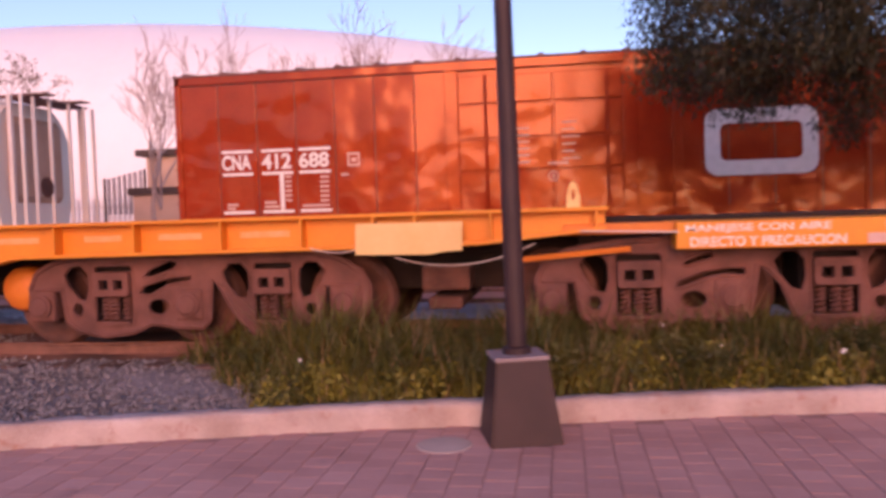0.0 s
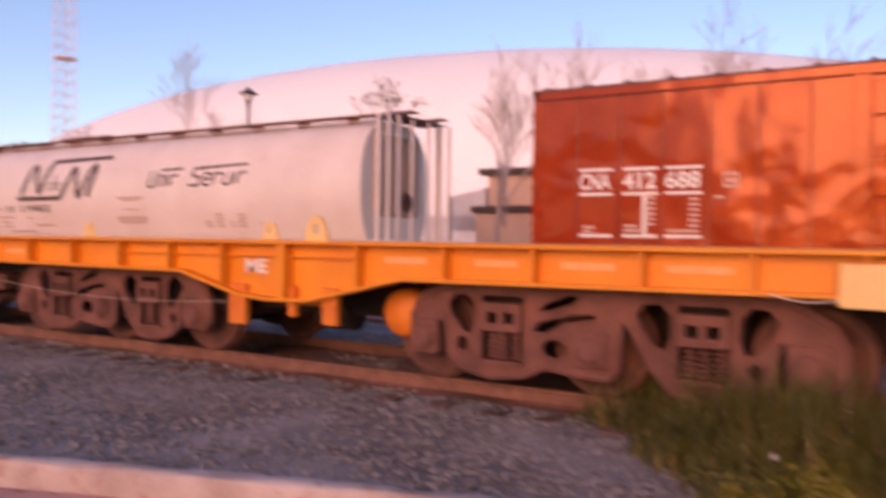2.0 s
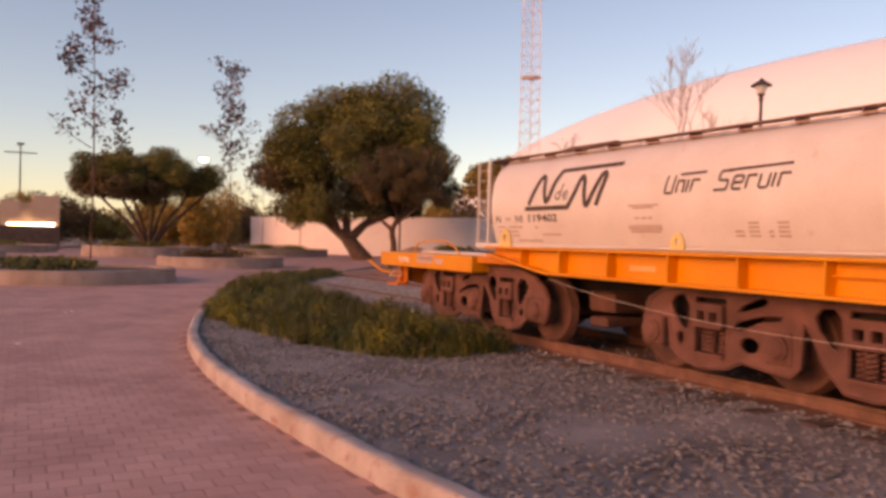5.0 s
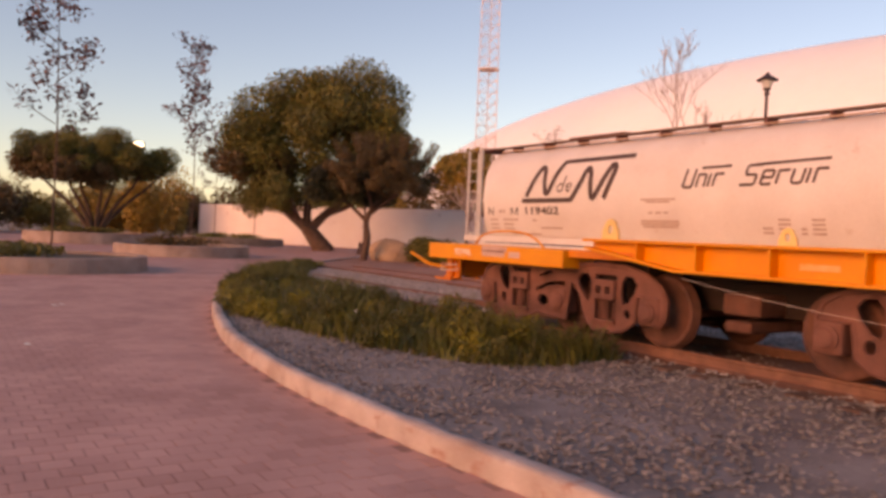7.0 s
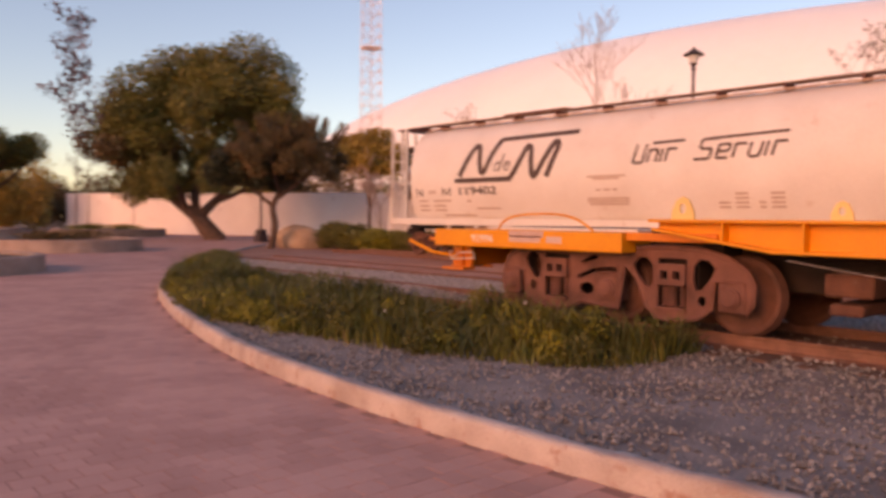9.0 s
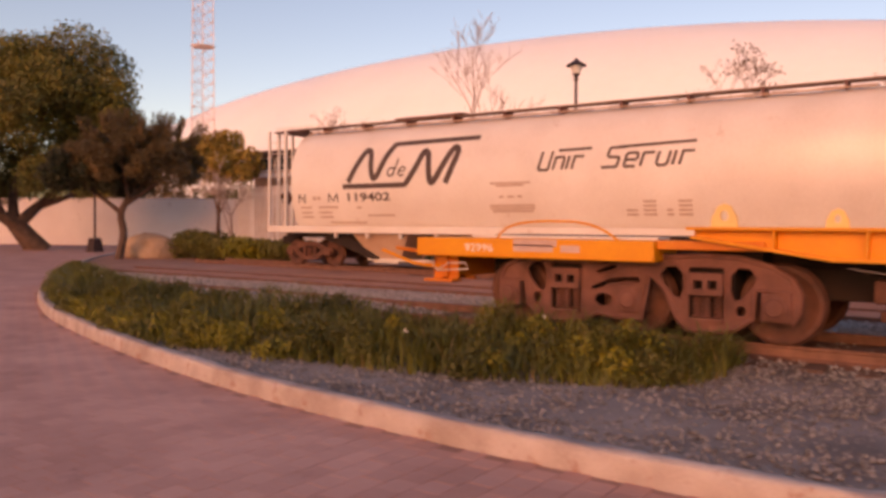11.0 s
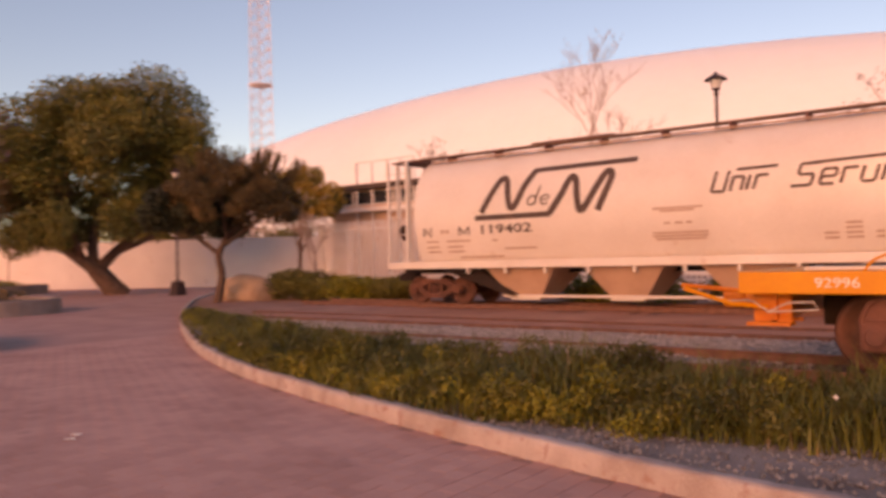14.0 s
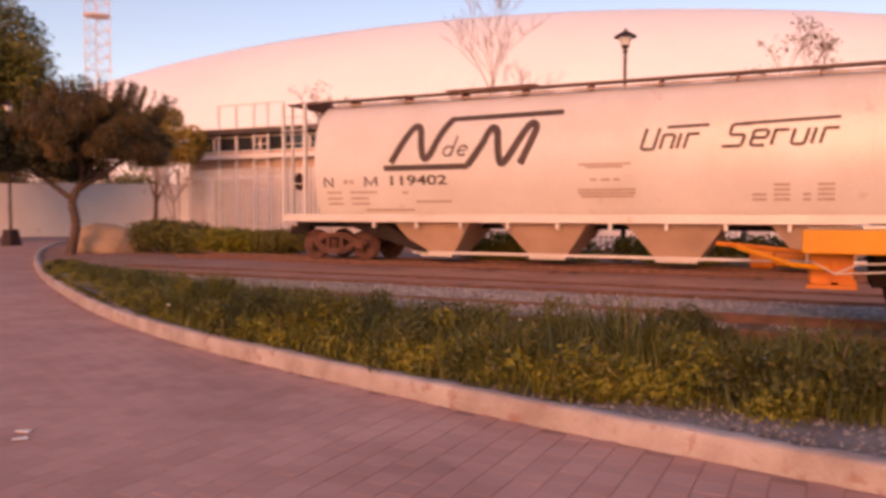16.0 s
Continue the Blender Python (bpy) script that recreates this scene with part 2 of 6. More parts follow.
def box(bm, x0, x1, y0, y1, z0, z1, bevel=0.0):
    r = bmesh.ops.create_cube(bm, size=1)
    vs = r["verts"]
    bmesh.ops.scale(bm, vec=(x1 - x0, y1 - y0, z1 - z0), verts=vs)
    bmesh.ops.translate(bm, vec=((x0 + x1) / 2, (y0 + y1) / 2, (z0 + z1) / 2), verts=vs)
    if bevel:
        es = list({e for v in vs for e in v.link_edges})
        bmesh.ops.bevel(bm, geom=es, offset=bevel, segments=2, affect="EDGES", profile=0.5)
    return bm


def boxes(*specs, bevel=0.0):
    bm = bmesh.new()
    for s in specs:
        box(bm, *s, bevel=bevel)
    return bm


def prism(bm, pts, y0, y1, plane="xz"):
    """A polygon in the plane x-z (or y-z, x-y), drawn out between two depths."""
    def place(a, b, d):
        return {"xz": (a, d, b), "yz": (d, a, b), "xy": (a, b, d)}[plane]
    f0 = [bm.verts.new(place(a, b, y0)) for a, b in pts]
    f1 = [bm.verts.new(place(a, b, y1)) for a, b in pts]
    bm.faces.new(f0)
    bm.faces.new(f1[::-1])
    n = len(pts)
    for i in range(n):
        bm.faces.new((f0[i], f1[i], f1[(i + 1) % n], f0[(i + 1) % n]))
    bmesh.ops.recalc_face_normals(bm, faces=bm.faces)
    return bm


def rod(bm, p, q, r0, r1=None, n=8, caps=True):
    p, q = Vector(p), Vector(q)
    r1 = r0 if r1 is None else r1
    d = (q - p)
    if d.length < 1e-6:
        return bm
    rot = d.to_track_quat("Z", "Y").to_matrix()
    a, b = [], []
    for i in range(n):
        t = 2 * math.pi * i / n
        c = Vector((math.cos(t), math.sin(t), 0))
        a.append(bm.verts.new(p + rot @ (c * r0)))
        b.append(bm.verts.new(q + rot @ (c * r1)))
    for i in range(n):
        bm.faces.new((a[i], a[(i + 1) % n], b[(i + 1) % n], b[i]))
    if caps:
        bm.faces.new(a[::-1])
        bm.faces.new(b)
    return bm


def pipe(bm, pts, r, n=6):
    """One unbroken tube along a broken line; a line that ends where it starts is closed."""
    ps = [Vector(p) for p in pts]
    closed = (ps[0] - ps[-1]).length < 1e-6
    if closed:
        ps = ps[:-1]
    m = len(ps)
    rings, up = [], None
    for i, p in enumerate(ps):
        a = ps[i - 1] if i or closed else p
        b = ps[(i + 1) % m] if i < m - 1 or closed else p
        d = (b - a).normalized()
        if up is None:
            up = d.orthogonal().normalized()
        up = (up - d * up.dot(d)).normalized()
        side = d.cross(up)
        rings.append([bm.verts.new(p + (up * math.cos(2 * math.pi * k / n) + side * math.sin(2 * math.pi * k / n)) * r) for k in range(n)])
    for i in range(m if closed else m - 1):
        a, b = rings[i], rings[(i + 1) % m]
        for k in range(n):
            bm.faces.new((a[k], a[(k + 1) % n], b[(k + 1) % n], b[k]))
    if not closed:
        bm.faces.new(rings[0][::-1])
        bm.faces.new(rings[-1])
    return bm


def lathe(bm, prof, axis="z", n=24, at=(0, 0, 0)):
    """A profile of (radius, height) turned round an axis."""
    rings = []
    for r, h in prof:
        ring = []
        for i in range(n):
            t = 2 * math.pi * i / n
            c, s = r * math.cos(t), r * math.sin(t)
            v = {"z": (c, s, h), "y": (c, h, s), "x": (h, c, s)}[axis]
            ring.append(bm.verts.new(Vector(v) + Vector(at)))
        rings.append(ring)
    for a, b in zip(rings[:-1], rings[1:]):
        for i in range(n):
            bm.faces.new((a[i], a[(i + 1) % n], b[(i + 1) % n], b[i]))
    bm.faces.new(rings[0])
    bm.faces.new(rings[-1])
    bmesh.ops.recalc_face_normals(bm, faces=bm.faces)
    return bm


def plate(outlines, thick, bevel=0.0, res=4):
    """A flat plate in the x-z plane (front at -y) with holes, from closed outlines: mesh data."""
    cu = bpy.data.curves.new("plate", "CURVE")
    cu.dimensions, cu.fill_mode = "2D", "BOTH"
    cu.extrude, cu.bevel_depth, cu.bevel_resolution = thick / 2, bevel, 1
    for pts in outlines:
        sp = cu.splines.new("POLY")
        sp.points.add(len(pts) - 1)
        for p, (a, b) in zip(sp.points, pts):
            p.co = (a, b, 0, 1)
        sp.use_cyclic_u = True
    return curve_mesh(cu)


def curve_mesh(cu):
    ob = bpy.data.objects.new("tmp", cu)
    scene.collection.objects.link(ob)
    dg = bpy.context.evaluated_depsgraph_get()
    me = bpy.data.meshes.new_from_object(ob.evaluated_get(dg))
    bpy.data.objects.remove(ob)
    bpy.data.curves.remove(cu)
    b = bmesh.new()
    b.from_mesh(me)
    bmesh.ops.remove_doubles(b, verts=b.verts, dist=1e-5)
    b.to_mesh(me)
    b.free()
    me.transform(Matrix.Rotation(radians(90), 4, "X"))
    return me


def words(text, width, height, shear=0.0, bold=0.0, thick=0.004):
    """Raised lettering in the x-z plane, fitted to a width and a height, from its lower left corner: mesh data."""
    cu = bpy.data.curves.new("words", "FONT")
    cu.body, cu.shear, cu.extrude, cu.offset = text, shear, thick / 2, bold
    me = curve_mesh(cu)
    co = np.array([v.co for v in me.vertices])
    lo, hi = co.min(0), co.max(0)
    me.transform(Matrix.Diagonal((width / (hi[0] - lo[0]), 1, height / (hi[2] - lo[2]), 1)) @ Matrix.Translation((-lo[0], 0, -lo[2])))
    return me


def smooth_path(pts, steps=8):
    out = []
    P = [pts[0]] + list(pts) + [pts[-1]]
    for i in range(1, len(P) - 2):
        a, b, c, d = (np.array(P[i + k], float) for k in (-1, 0, 1, 2))
        for s in range(steps):
            t = s / steps
            out.append(tuple(0.5 * (2 * b + (c - a) * t + (2 * a - 5 * b + 4 * c - d) * t * t + (3 * b - a - 3 * c + d) * t ** 3)))
    out.append(tuple(np.array(pts[-1], float)))
    return out


def ellipse(cx, cy, rx, ry, n=14, tilt=0.0):
    t = radians(tilt)
    out = []
    for i in range(n):
        a = 2 * math.pi * i / n
        u, v = rx * math.cos(a), ry * math.sin(a)
        out.append((cx + u * math.cos(t) - v * math.sin(t), cy + u * math.sin(t) + v * math.cos(t)))
    return out


def rounded(x0, x1, z0, z1, r, n=4):
    out = []
    for cx, cz, a0 in ((x1 - r, z1 - r, 0), (x0 + r, z1 - r, 90), (x0 + r, z0 + r, 180), (x1 - r, z0 + r, 270)):
        for i in range(n + 1):
            a = radians(a0 + 90 * i / n)
            out.append((cx + r * math.cos(a), cz + r * math.sin(a)))
    return out


def from_arrays(name, verts, faces, material, parent=None, label="", smooth=False):
    me = bpy.data.meshes.new(name)
    me.from_pydata([tuple(v) for v in verts], [], [tuple(f) for f in faces])
    me.update()
    return part_mesh(name, me, material, parent, label, smooth)


# ---------------- ground, paving, kerb ----------------
KERB_LINE = [(40, 7.1), (14, 7.05), (8, 7.0), (4.5, 6.85), (2.2, 6.58), (0.8, 6.33), (-0.7, 6.08), (-2.2, 5.74), (-3.6, 5.36), (-5.3, 4.8), (-7.0, 4.28), (-9.0, 3.93),
             (-11.0, 3.74), (-13.0, 3.66), (-15.0, 3.73), (-17.0, 3.96), (-19.0, 4.38), (-21.0, 4.91), (-23.0, 5.54), (-25.2, 6.35), (-28.4, 7.91), (-33.0, 10.7), (-38.5, 14.4), (-45.0, 19.3), (-51.0, 24.6), (-57.0, 30.6), (-64.0, 38)]
KP = smooth_path(KERB_LINE, 6)
KX = np.array([p[0] for p in KP])[::-1]
KY = np.array([p[1] for p in KP])[::-1]


def kerb_y(x):
    return float(np.interp(x, KX, KY))


def sheet(name, x0, x1, nx, yfun0, yfun1, ny, z, wobble, material, seed=0, label="", category="", kind="structure", rise=None):
    verts, faces = [], []
    for i in range(nx + 1):
        x = x0 + (x1 - x0) * i / nx
        a, b = yfun0(x), yfun1(x)
        for j in range(ny + 1):
            y = a + (b - a) * j / ny
            h = z + (rise(x, y) if rise else 0) + wobble * noise.noise(Vector((x * 0.9, y * 0.9, seed))) + wobble * 0.5 * noise.noise(Vector((x * 2.7, y * 2.7, seed + 3)))
            verts.append((x, y, h))
    for i in range(nx):
        for j in range(ny):
            k = i * (ny + 1) + j
            faces.append((k, k + ny + 1, k + ny + 2, k + 1))
    ob = from_arrays(name, verts, faces, material, smooth=True)
    if category or kind:
        tagged(ob, label, category, "", kind)
    return ob


def ballast_rise(x, y):
    """Ballast heaped towards the near track; beyond the car's end it lies level with the rail heads."""
    h = float(np.interp(y, [6.6, 7.4, 7.7, 8.3, 10.2, 11.6, 12.3], [0.0, 0.03, 0.025, 0.05, 0.06, 0.04, 0.02]))
    cover = float(np.interp(y, [7.2, 8.0, 10.6, 11.8], [0.0, 0.095, 0.095, 0.0]))
    return h + cover * float(np.interp(x, [-20.5, -18.6], [1.0, 0.0]))


bm = bmesh.new()
bmesh.ops.create_grid(bm, x_segments=1, y_segments=1, size=900)
ground = part("ground", bm, GROUND)
ground.location.z = -0.03
tagged(ground, "dry brown park ground reaching the far horizon", "ground", "", "structure")

pavement = sheet("pavement", -110, 40, 150, lambda x: -40, lambda x: kerb_y(x) + 0.05 if x > -63 else 38, 12, -0.008, 0.0, PAVING, 1,
                 "reddish concrete block paving of a park path", "paving")

# kerb: a low concrete edging with a worn top, swept along the path
verts, faces = [], []
prof = [(0.025, -0.02), (0.028, 0.10), (0.032, 0.155), (0.045, 0.172), (0.09, 0.178), (0.17, 0.176), (0.19, 0.165), (0.195, 0.02)]
KS = smooth_path(KERB_LINE, 40)
for i, (x, y) in enumerate(KS):
    j0, j1 = max(0, i - 1), min(len(KS) - 1, i + 1)
    tx, ty = KS[j1][0] - KS[j0][0], KS[j1][1] - KS[j0][1]
    l = math.hypot(tx, ty) or 1
    nx, ny = ty / l, -tx / l
    for d, h in prof:
        w = 0.012 * noise.noise(Vector((x * 3, y * 3, d * 20 + h * 9))) + 0.006 * noise.noise(Vector((x * 14, y * 14, h * 30)))
        verts.append((x + nx * (d + w), y + ny * (d + w), h + (w if h > 0 else 0)))
n = len(prof)
for i in range(len(KS) - 1):
    for j in range(n - 1):
        a = i * n + j
        faces.append((a, a + 1, a + n + 1, a + n))
kerb = from_arrays("kerb", verts, faces, KERB, smooth=True)
tagged(kerb, "worn pale concrete kerb curving along the path", "kerb", "", "structure")

gravel = sheet("gravel_bed", -35.8, 40, 304, lambda x: kerb_y(x) + 0.16, lambda x: 13.05 + 0.2 * noise.noise(Vector((x * 0.6, 3, 1))), 60, 0.125, 0.03, GRAVEL, 4,
               "grey crushed-stone ballast bed beside the track", "gravel", rise=ballast_rise)
dirt = sheet("track_dirt", -120, 60, 180, lambda x: 12.85 if x > -35 else kerb_y(x) + 0.16, lambda x: 34 if x > -50 else 34 + (-50 - x) * 0.7, 24, 0.10, 0.03, DIRT, 7, "brown rust-stained dirt between the tracks", "dirt", rise=lambda x, y: float(np.interp(y, [12.8, 13.2, 14.8, 15.6], [0.0, 0.06, 0.06, 0.0])))

# Darker brown ballast along the flat car's length.
sheet("oily_ballast", -18.6, 7.0, 130, lambda x: 7.92 + 0.12 * noise.noise(Vector((x * 0.8, 0, 0))), lambda x: 10.1, 12, 0.155, 0.03, DARKBALLAST, 4,
      "dark brown ballast under the flat car", "ballast", rise=lambda x, y: min(ballast_rise(x, y), 0.08) - (0.06 if y < 8.06 or y > 10.0 else 0))

# ---------------- railway tracks ----------------


def track(yc, top, x0, x1, label, rail_mat=RAIL):
    t = thing("railway_track", 0, yc, 0, label, "railway track", "parallel tracks")
    for s in (-1, 1):
        bm = bmesh.new()
        prof = [(-0.065, top - 0.155), (0.065, top - 0.155), (0.06, top - 0.14), (0.012, top - 0.125), (0.012, top - 0.04), (0.036, top - 0.03), (0.036, top - 0.004), (0.028, top), (-0.028, top), (-0.036, top - 0.004), (-0.036, top - 0.03), (-0.012, top - 0.04), (-0.012, top - 0.125), (-0.06, top - 0.14)]
        prism(bm, [(s * 0.755 + a, b) for a, b in prof], x0, x1, "yz")
        part("rail", bm, rail_mat, t, "rust-brown steel rail")
    rnd = random.Random(int(yc * 10))
    me = None
    x = x0
    while x < x1:
        if me is None:
            bm = boxes((-0.11, 0.11, -1.3, 1.3, -0.15, 0.0), bevel=0.012)
            ob = part("tie", bm, TIE, t)
            me = ob.data
        else:
            ob = new("tie", me)
            ob.parent = t
        ob.matrix_basis = pose(x + rnd.uniform(-0.04, 0.04), rnd.uniform(-0.07, 0.07), top - 0.155 + rnd.uniform(-0.012, 0.004), 0, 0, rnd.uniform(-1.5, 1.5))
        x += 0.56
    return t


track(8.94, 0.335, -27.5, 14, "near railway track with rusty rails on grey ballast")
track(13.9, 0.215, -35.0, 26, "empty railway track sunk in brown dirt")
track(19.75, 0.25, -37.5, 26, "far railway track with rusty rails")

# ---------------- rail trucks ----------------
AX = 1.62


def sideframe_mesh(curved=False):
    outer = [(-1.76, 0.78), (-1.77, 0.95), (-1.70, 1.10), (-1.50, 1.21), (-1.05, 1.28), (-0.45, 1.31), (0.10, 1.33), (0.30, 1.30), (0.45, 1.27), (0.85, 1.30), (1.25, 1.28), (1.60, 1.19),
             (1.80, 1.07), (1.88, 0.92), (1.87, 0.70), (1.80, 0.60), (1.79, 0.92), (1.42, 0.94), (1.40, 0.62), (1.22, 0.50), (0.95, 0.45), (0.68, 0.47), (0.50, 0.66), (0.36, 0.92), (0.24, 1.02),
             (0.21, 0.60), (0.14, 0.53), (-0.16, 0.55), (-0.42, 0.58), (-0.62, 0.49), (-0.95, 0.45), (-1.22, 0.50), (-1.36, 0.60), (-1.41, 0.93), (-1.72, 0.93), (-1.73, 0.76)]
    drop = [(-1.38, 1.08), (-1.30, 1.175), (-1.17, 1.185), (-1.085, 1.09), (-1.075, 0.93), (-1.12, 0.80), (-1.22, 0.82), (-1.34, 0.96)]
    holes = [
        drop, [(-a + 0.06, b) for a, b in drop][::-1], [(a + 1.73, b) for a, b in drop],
        rounded(-1.04, -0.60, 0.56, 1.18, 0.05), rounded(0.68, 1.10, 0.55, 1.18, 0.05),
        [(-0.50, 1.04), (-0.42, 1.13), (-0.20, 1.22), (-0.10, 1.19), (-0.16, 1.11), (-0.38, 1.04)],
        [(-0.55, 0.87), (-0.48, 0.97), (-0.18, 1.05), (0.04, 1.06), (0.02, 0.99), (-0.22, 0.95), (-0.42, 0.85)],
        ellipse(-0.33, 0.74, 0.13, 0.095, 12), ellipse(-1.22, 0.72, 0.075, 0.085, 10), ellipse(1.27, 0.70, 0.07, 0.075, 10),
    ]
    if curved:
        holes[5] = [(-0.44, 1.06), (-0.40, 1.11), (-0.24, 1.17), (-0.16, 1.17), (-0.15, 1.12), (-0.20, 1.09), (-0.38, 1.04)]
        holes[6] = [(-0.50, 0.85), (-0.47, 0.92), (-0.24, 1.01), (0.0, 1.04), (0.12, 1.035), (0.14, 0.97), (0.10, 0.94), (-0.03, 0.955), (-0.22, 0.925), (-0.42, 0.845)]
        outer[22:26] = [(0.56, 0.60), (0.45, 0.88), (0.33, 1.01), (0.23, 1.05)]
    me = plate([outer] + holes, 0.04, 0.012)
    b = bmesh.new()
    b.from_mesh(me)
    for pts in [outer] + holes:
        r = 0.034 if pts is outer else 0.022
        loop = [(x * (0.985 if pts is outer else 1), -0.02, z) for x, z in pts]
        pipe(b, loop + loop[:1], r, 6)
    # a rib from the centre over each window
    pipe(b, [(-0.55, -0.03, 1.23), (0.0, -0.035, 1.25), (0.55, -0.03, 1.22)], 0.02, 6)
    b.to_mesh(me)
    b.free()
    return me


FRAME_MESH = sideframe_mesh()
FRAME_CURVED = sideframe_mesh(True)


def wheel_mesh(r=0.435):
    bm = bmesh.new()
    lathe(bm, [(0.07, -0.09), (0.12, -0.085), (0.13, -0.045), (r - 0.10, -0.02), (r - 0.07, -0.065), (r - 0.004, -0.068), (r, -0.06), (r + 0.003, 0.02), (r + 0.028, 0.035), (r + 0.026, 0.055), (r - 0.07, 0.06), (r - 0.10, 0.02), (0.13, 0.03), (0.11, 0.08), (0.07, 0.085)], "y", 36)
    me = bpy.data.meshes.new("wheel")
    bm.to_mesh(me)
    bm.free()
    me.materials.append(WHEELRUST)
    me.shade_smooth()
    return me


WHEEL_MESH = wheel_mesh()


def spring_nest_mesh():
    bm = bmesh.new()
    for k in (-1, 0, 1):
        pts = []
        for i in range(46):
            a = i * 0.85
            pts.append((0.115 * k + 0.04 * math.cos(a), (0.02 if k else -0.03) + 0.04 * math.sin(a), 0.60 + 0.27 * i / 45))
        pipe(bm, pts, 0.0165, 5)
    box(bm, -0.19, 0.19, -0.09, 0.09, 0.565, 0.60)
    me = bpy.data.meshes.new("spring_nest")
    bm.to_mesh(me)
    bm.free()
    me.materials.append(SIDEFRAME)
    return me


SPRING_MESH = spring_nest_mesh()


def bolster_end_mesh():
    me = plate([rounded(-0.185, 0.185, 0.865, 1.095, 0.02), rounded(-0.14, -0.02, 0.915, 1.03, 0.02), rounded(0.02, 0.14, 0.915, 1.03, 0.02)], 0.10, 0.01)
    me.materials.append(SIDEFRAME)
    return me


BOLSTER_END = bolster_end_mesh()


def journal_mesh():
    bm = boxes((-0.15, 0.15, -0.05, 0.20, 0.60, 0.92), bevel=0.03)
    lathe(bm, [(0.03, -0.115), (0.085, -0.11), (0.105, -0.085), (0.125, -0.08), (0.125, -0.03)], "y", 18, (0, 0, 0.76))
    box(bm, -0.13, 0.13, -0.045, 0.0, 0.88, 0.91)
    me = bpy.data.meshes.new("axle_box")
    bm.to_mesh(me)
    bm.free()
    me.materials.append(SIDEFRAME)
    return me


JOURNAL_MESH = journal_mesh()


def three_axle_truck(car, xc, curved=False, yc=8.94, dz=0.0):
    """One heavy truck: the bolster is the part, its pieces hang under it."""
    # Bolsters fill the frame windows in near-black, standing for the shade inside.
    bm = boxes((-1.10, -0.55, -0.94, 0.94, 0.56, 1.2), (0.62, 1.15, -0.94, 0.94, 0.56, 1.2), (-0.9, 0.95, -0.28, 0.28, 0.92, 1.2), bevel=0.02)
    t = part("truck", bm, GRIMESHADE, car, "rusty three-axle freight truck")
    t.location = (xc - car.location.x, yc - car.location.y, dz - car.location.z)
    for s in (-1, 1):
        f = part_mesh("side_frame", FRAME_CURVED if curved else FRAME_MESH, SIDEFRAME, t, "rust-brown cast side frame")
        f.location.y = s * 1.05
        for i in (-1, 0, 1):
            w = new("wheel", WHEEL_MESH)
            w.parent = t
            w.matrix_basis = pose(i * AX, s * 0.755, 0.77, 0, 0, 180 if s > 0 else 0)
            j = new("axle_box", JOURNAL_MESH)
            j.parent = t
            j.matrix_basis = pose(i * AX, s * 1.06, 0, 0, 0, 180 if s > 0 else 0)
        for k in (-0.82, 0.89):
            sp = new("spring_nest", SPRING_MESH)
            sp.parent = t
            sp.location = (k, s * 1.03, 0)
            b = new("bolster_end", BOLSTER_END)
            b.parent = t
            b.location = (k, s * 1.085, 0)
    for i in (-1, 0, 1):
        part("axle", rod(bmesh.new(), (i * AX, -1.0, 0.77), (i * AX, 1.0, 0.77), 0.085, n=12), RUST, t)
    return t


def two_axle_truck(car, xc, yc, dz):
    bm = boxes((-0.22, 0.22, -1.0, 1.0, 0.62, 0.95), bevel=0.02)
    t = part("truck", bm, GRIMESHADE, car, "rusty two-axle freight truck")
    t.location = (xc - car.location.x, yc - car.location.y, dz - car.location.z)
    for s in (-1, 1):
        me = plate([[(-1.1, 0.72), (-1.05, 0.86), (-0.75, 0.88), (-0.45, 1.04), (0.45, 1.04), (0.75, 0.88), (1.05, 0.86), (1.1, 0.72), (0.72, 0.70), (0.35, 0.45), (-0.35, 0.45), (-0.72, 0.70)],
                    [(-0.55, 0.78), (-0.28, 0.92), (-0.28, 0.58)], [(0.55, 0.78), (0.28, 0.58), (0.28, 0.92)], rounded(-0.2, 0.2, 0.55, 0.92, 0.03)], 0.10, 0.012)
        f = part_mesh("side_frame", me, RUST, t, "dark rusty cast side frame")
        f.location.y = s * 1.05
        sp = new("spring_nest", SPRING_MESH)
        sp.parent = t
        sp.location = (0, s * 1.03, -0.03)
        for i in (-1, 1):
            w = new("wheel", WHEEL_MESH)
            w.parent = t
            w.matrix_basis = pose(i * 0.88, s * 0.755, 0.68, 0, 0, 180 if s > 0 else 0)
            j = part("axle_box", boxes((-0.14, 0.14, -0.1, 0.1, 0.60, 0.80), bevel=0.02), RUST, t)
            j.location = (i * 0.88, s * 1.08, 0)
    for i in (-1, 1):
        part("axle", rod(bmesh.new(), (i * 0.88, -1.0, 0.68), (i * 0.88, 1.0, 0.68), 0.08, n=12), RUST, t)
    return t


# ---------------- heavy flat car ----------------
flat = thing("flat_car", -6.4, 8.94, 0.335, "orange-yellow heavy flat car on rusty three-axle trucks", "railway flat car")


def fpart(name, bm, material, label="", parent=None, smooth=False):
    """A part of the flat car, modelled in place in the world."""
    bmesh.ops.translate(bm, vec=(6.4, -8.94, -0.335), verts=bm.verts)
    return part(name, bm, material, parent or flat, label, smooth)


Y0, Y1 = 7.55, 10.33
TOPF = 1.615
LOWER = [(-14.15, 1.50), (-12.75, 1.29), (-7.75, 1.27), (-6.85, 1.05), (-6.45, 1.02), (-5.95, 1.03), (-4.85, 1.28), (-1.40, 1.30), (-0.15, 1.31), (0.98, 1.42)]


def low_z(x):
    return float(np.interp(x, [p[0] for p in LOWER], [p[1] for p in LOWER]))


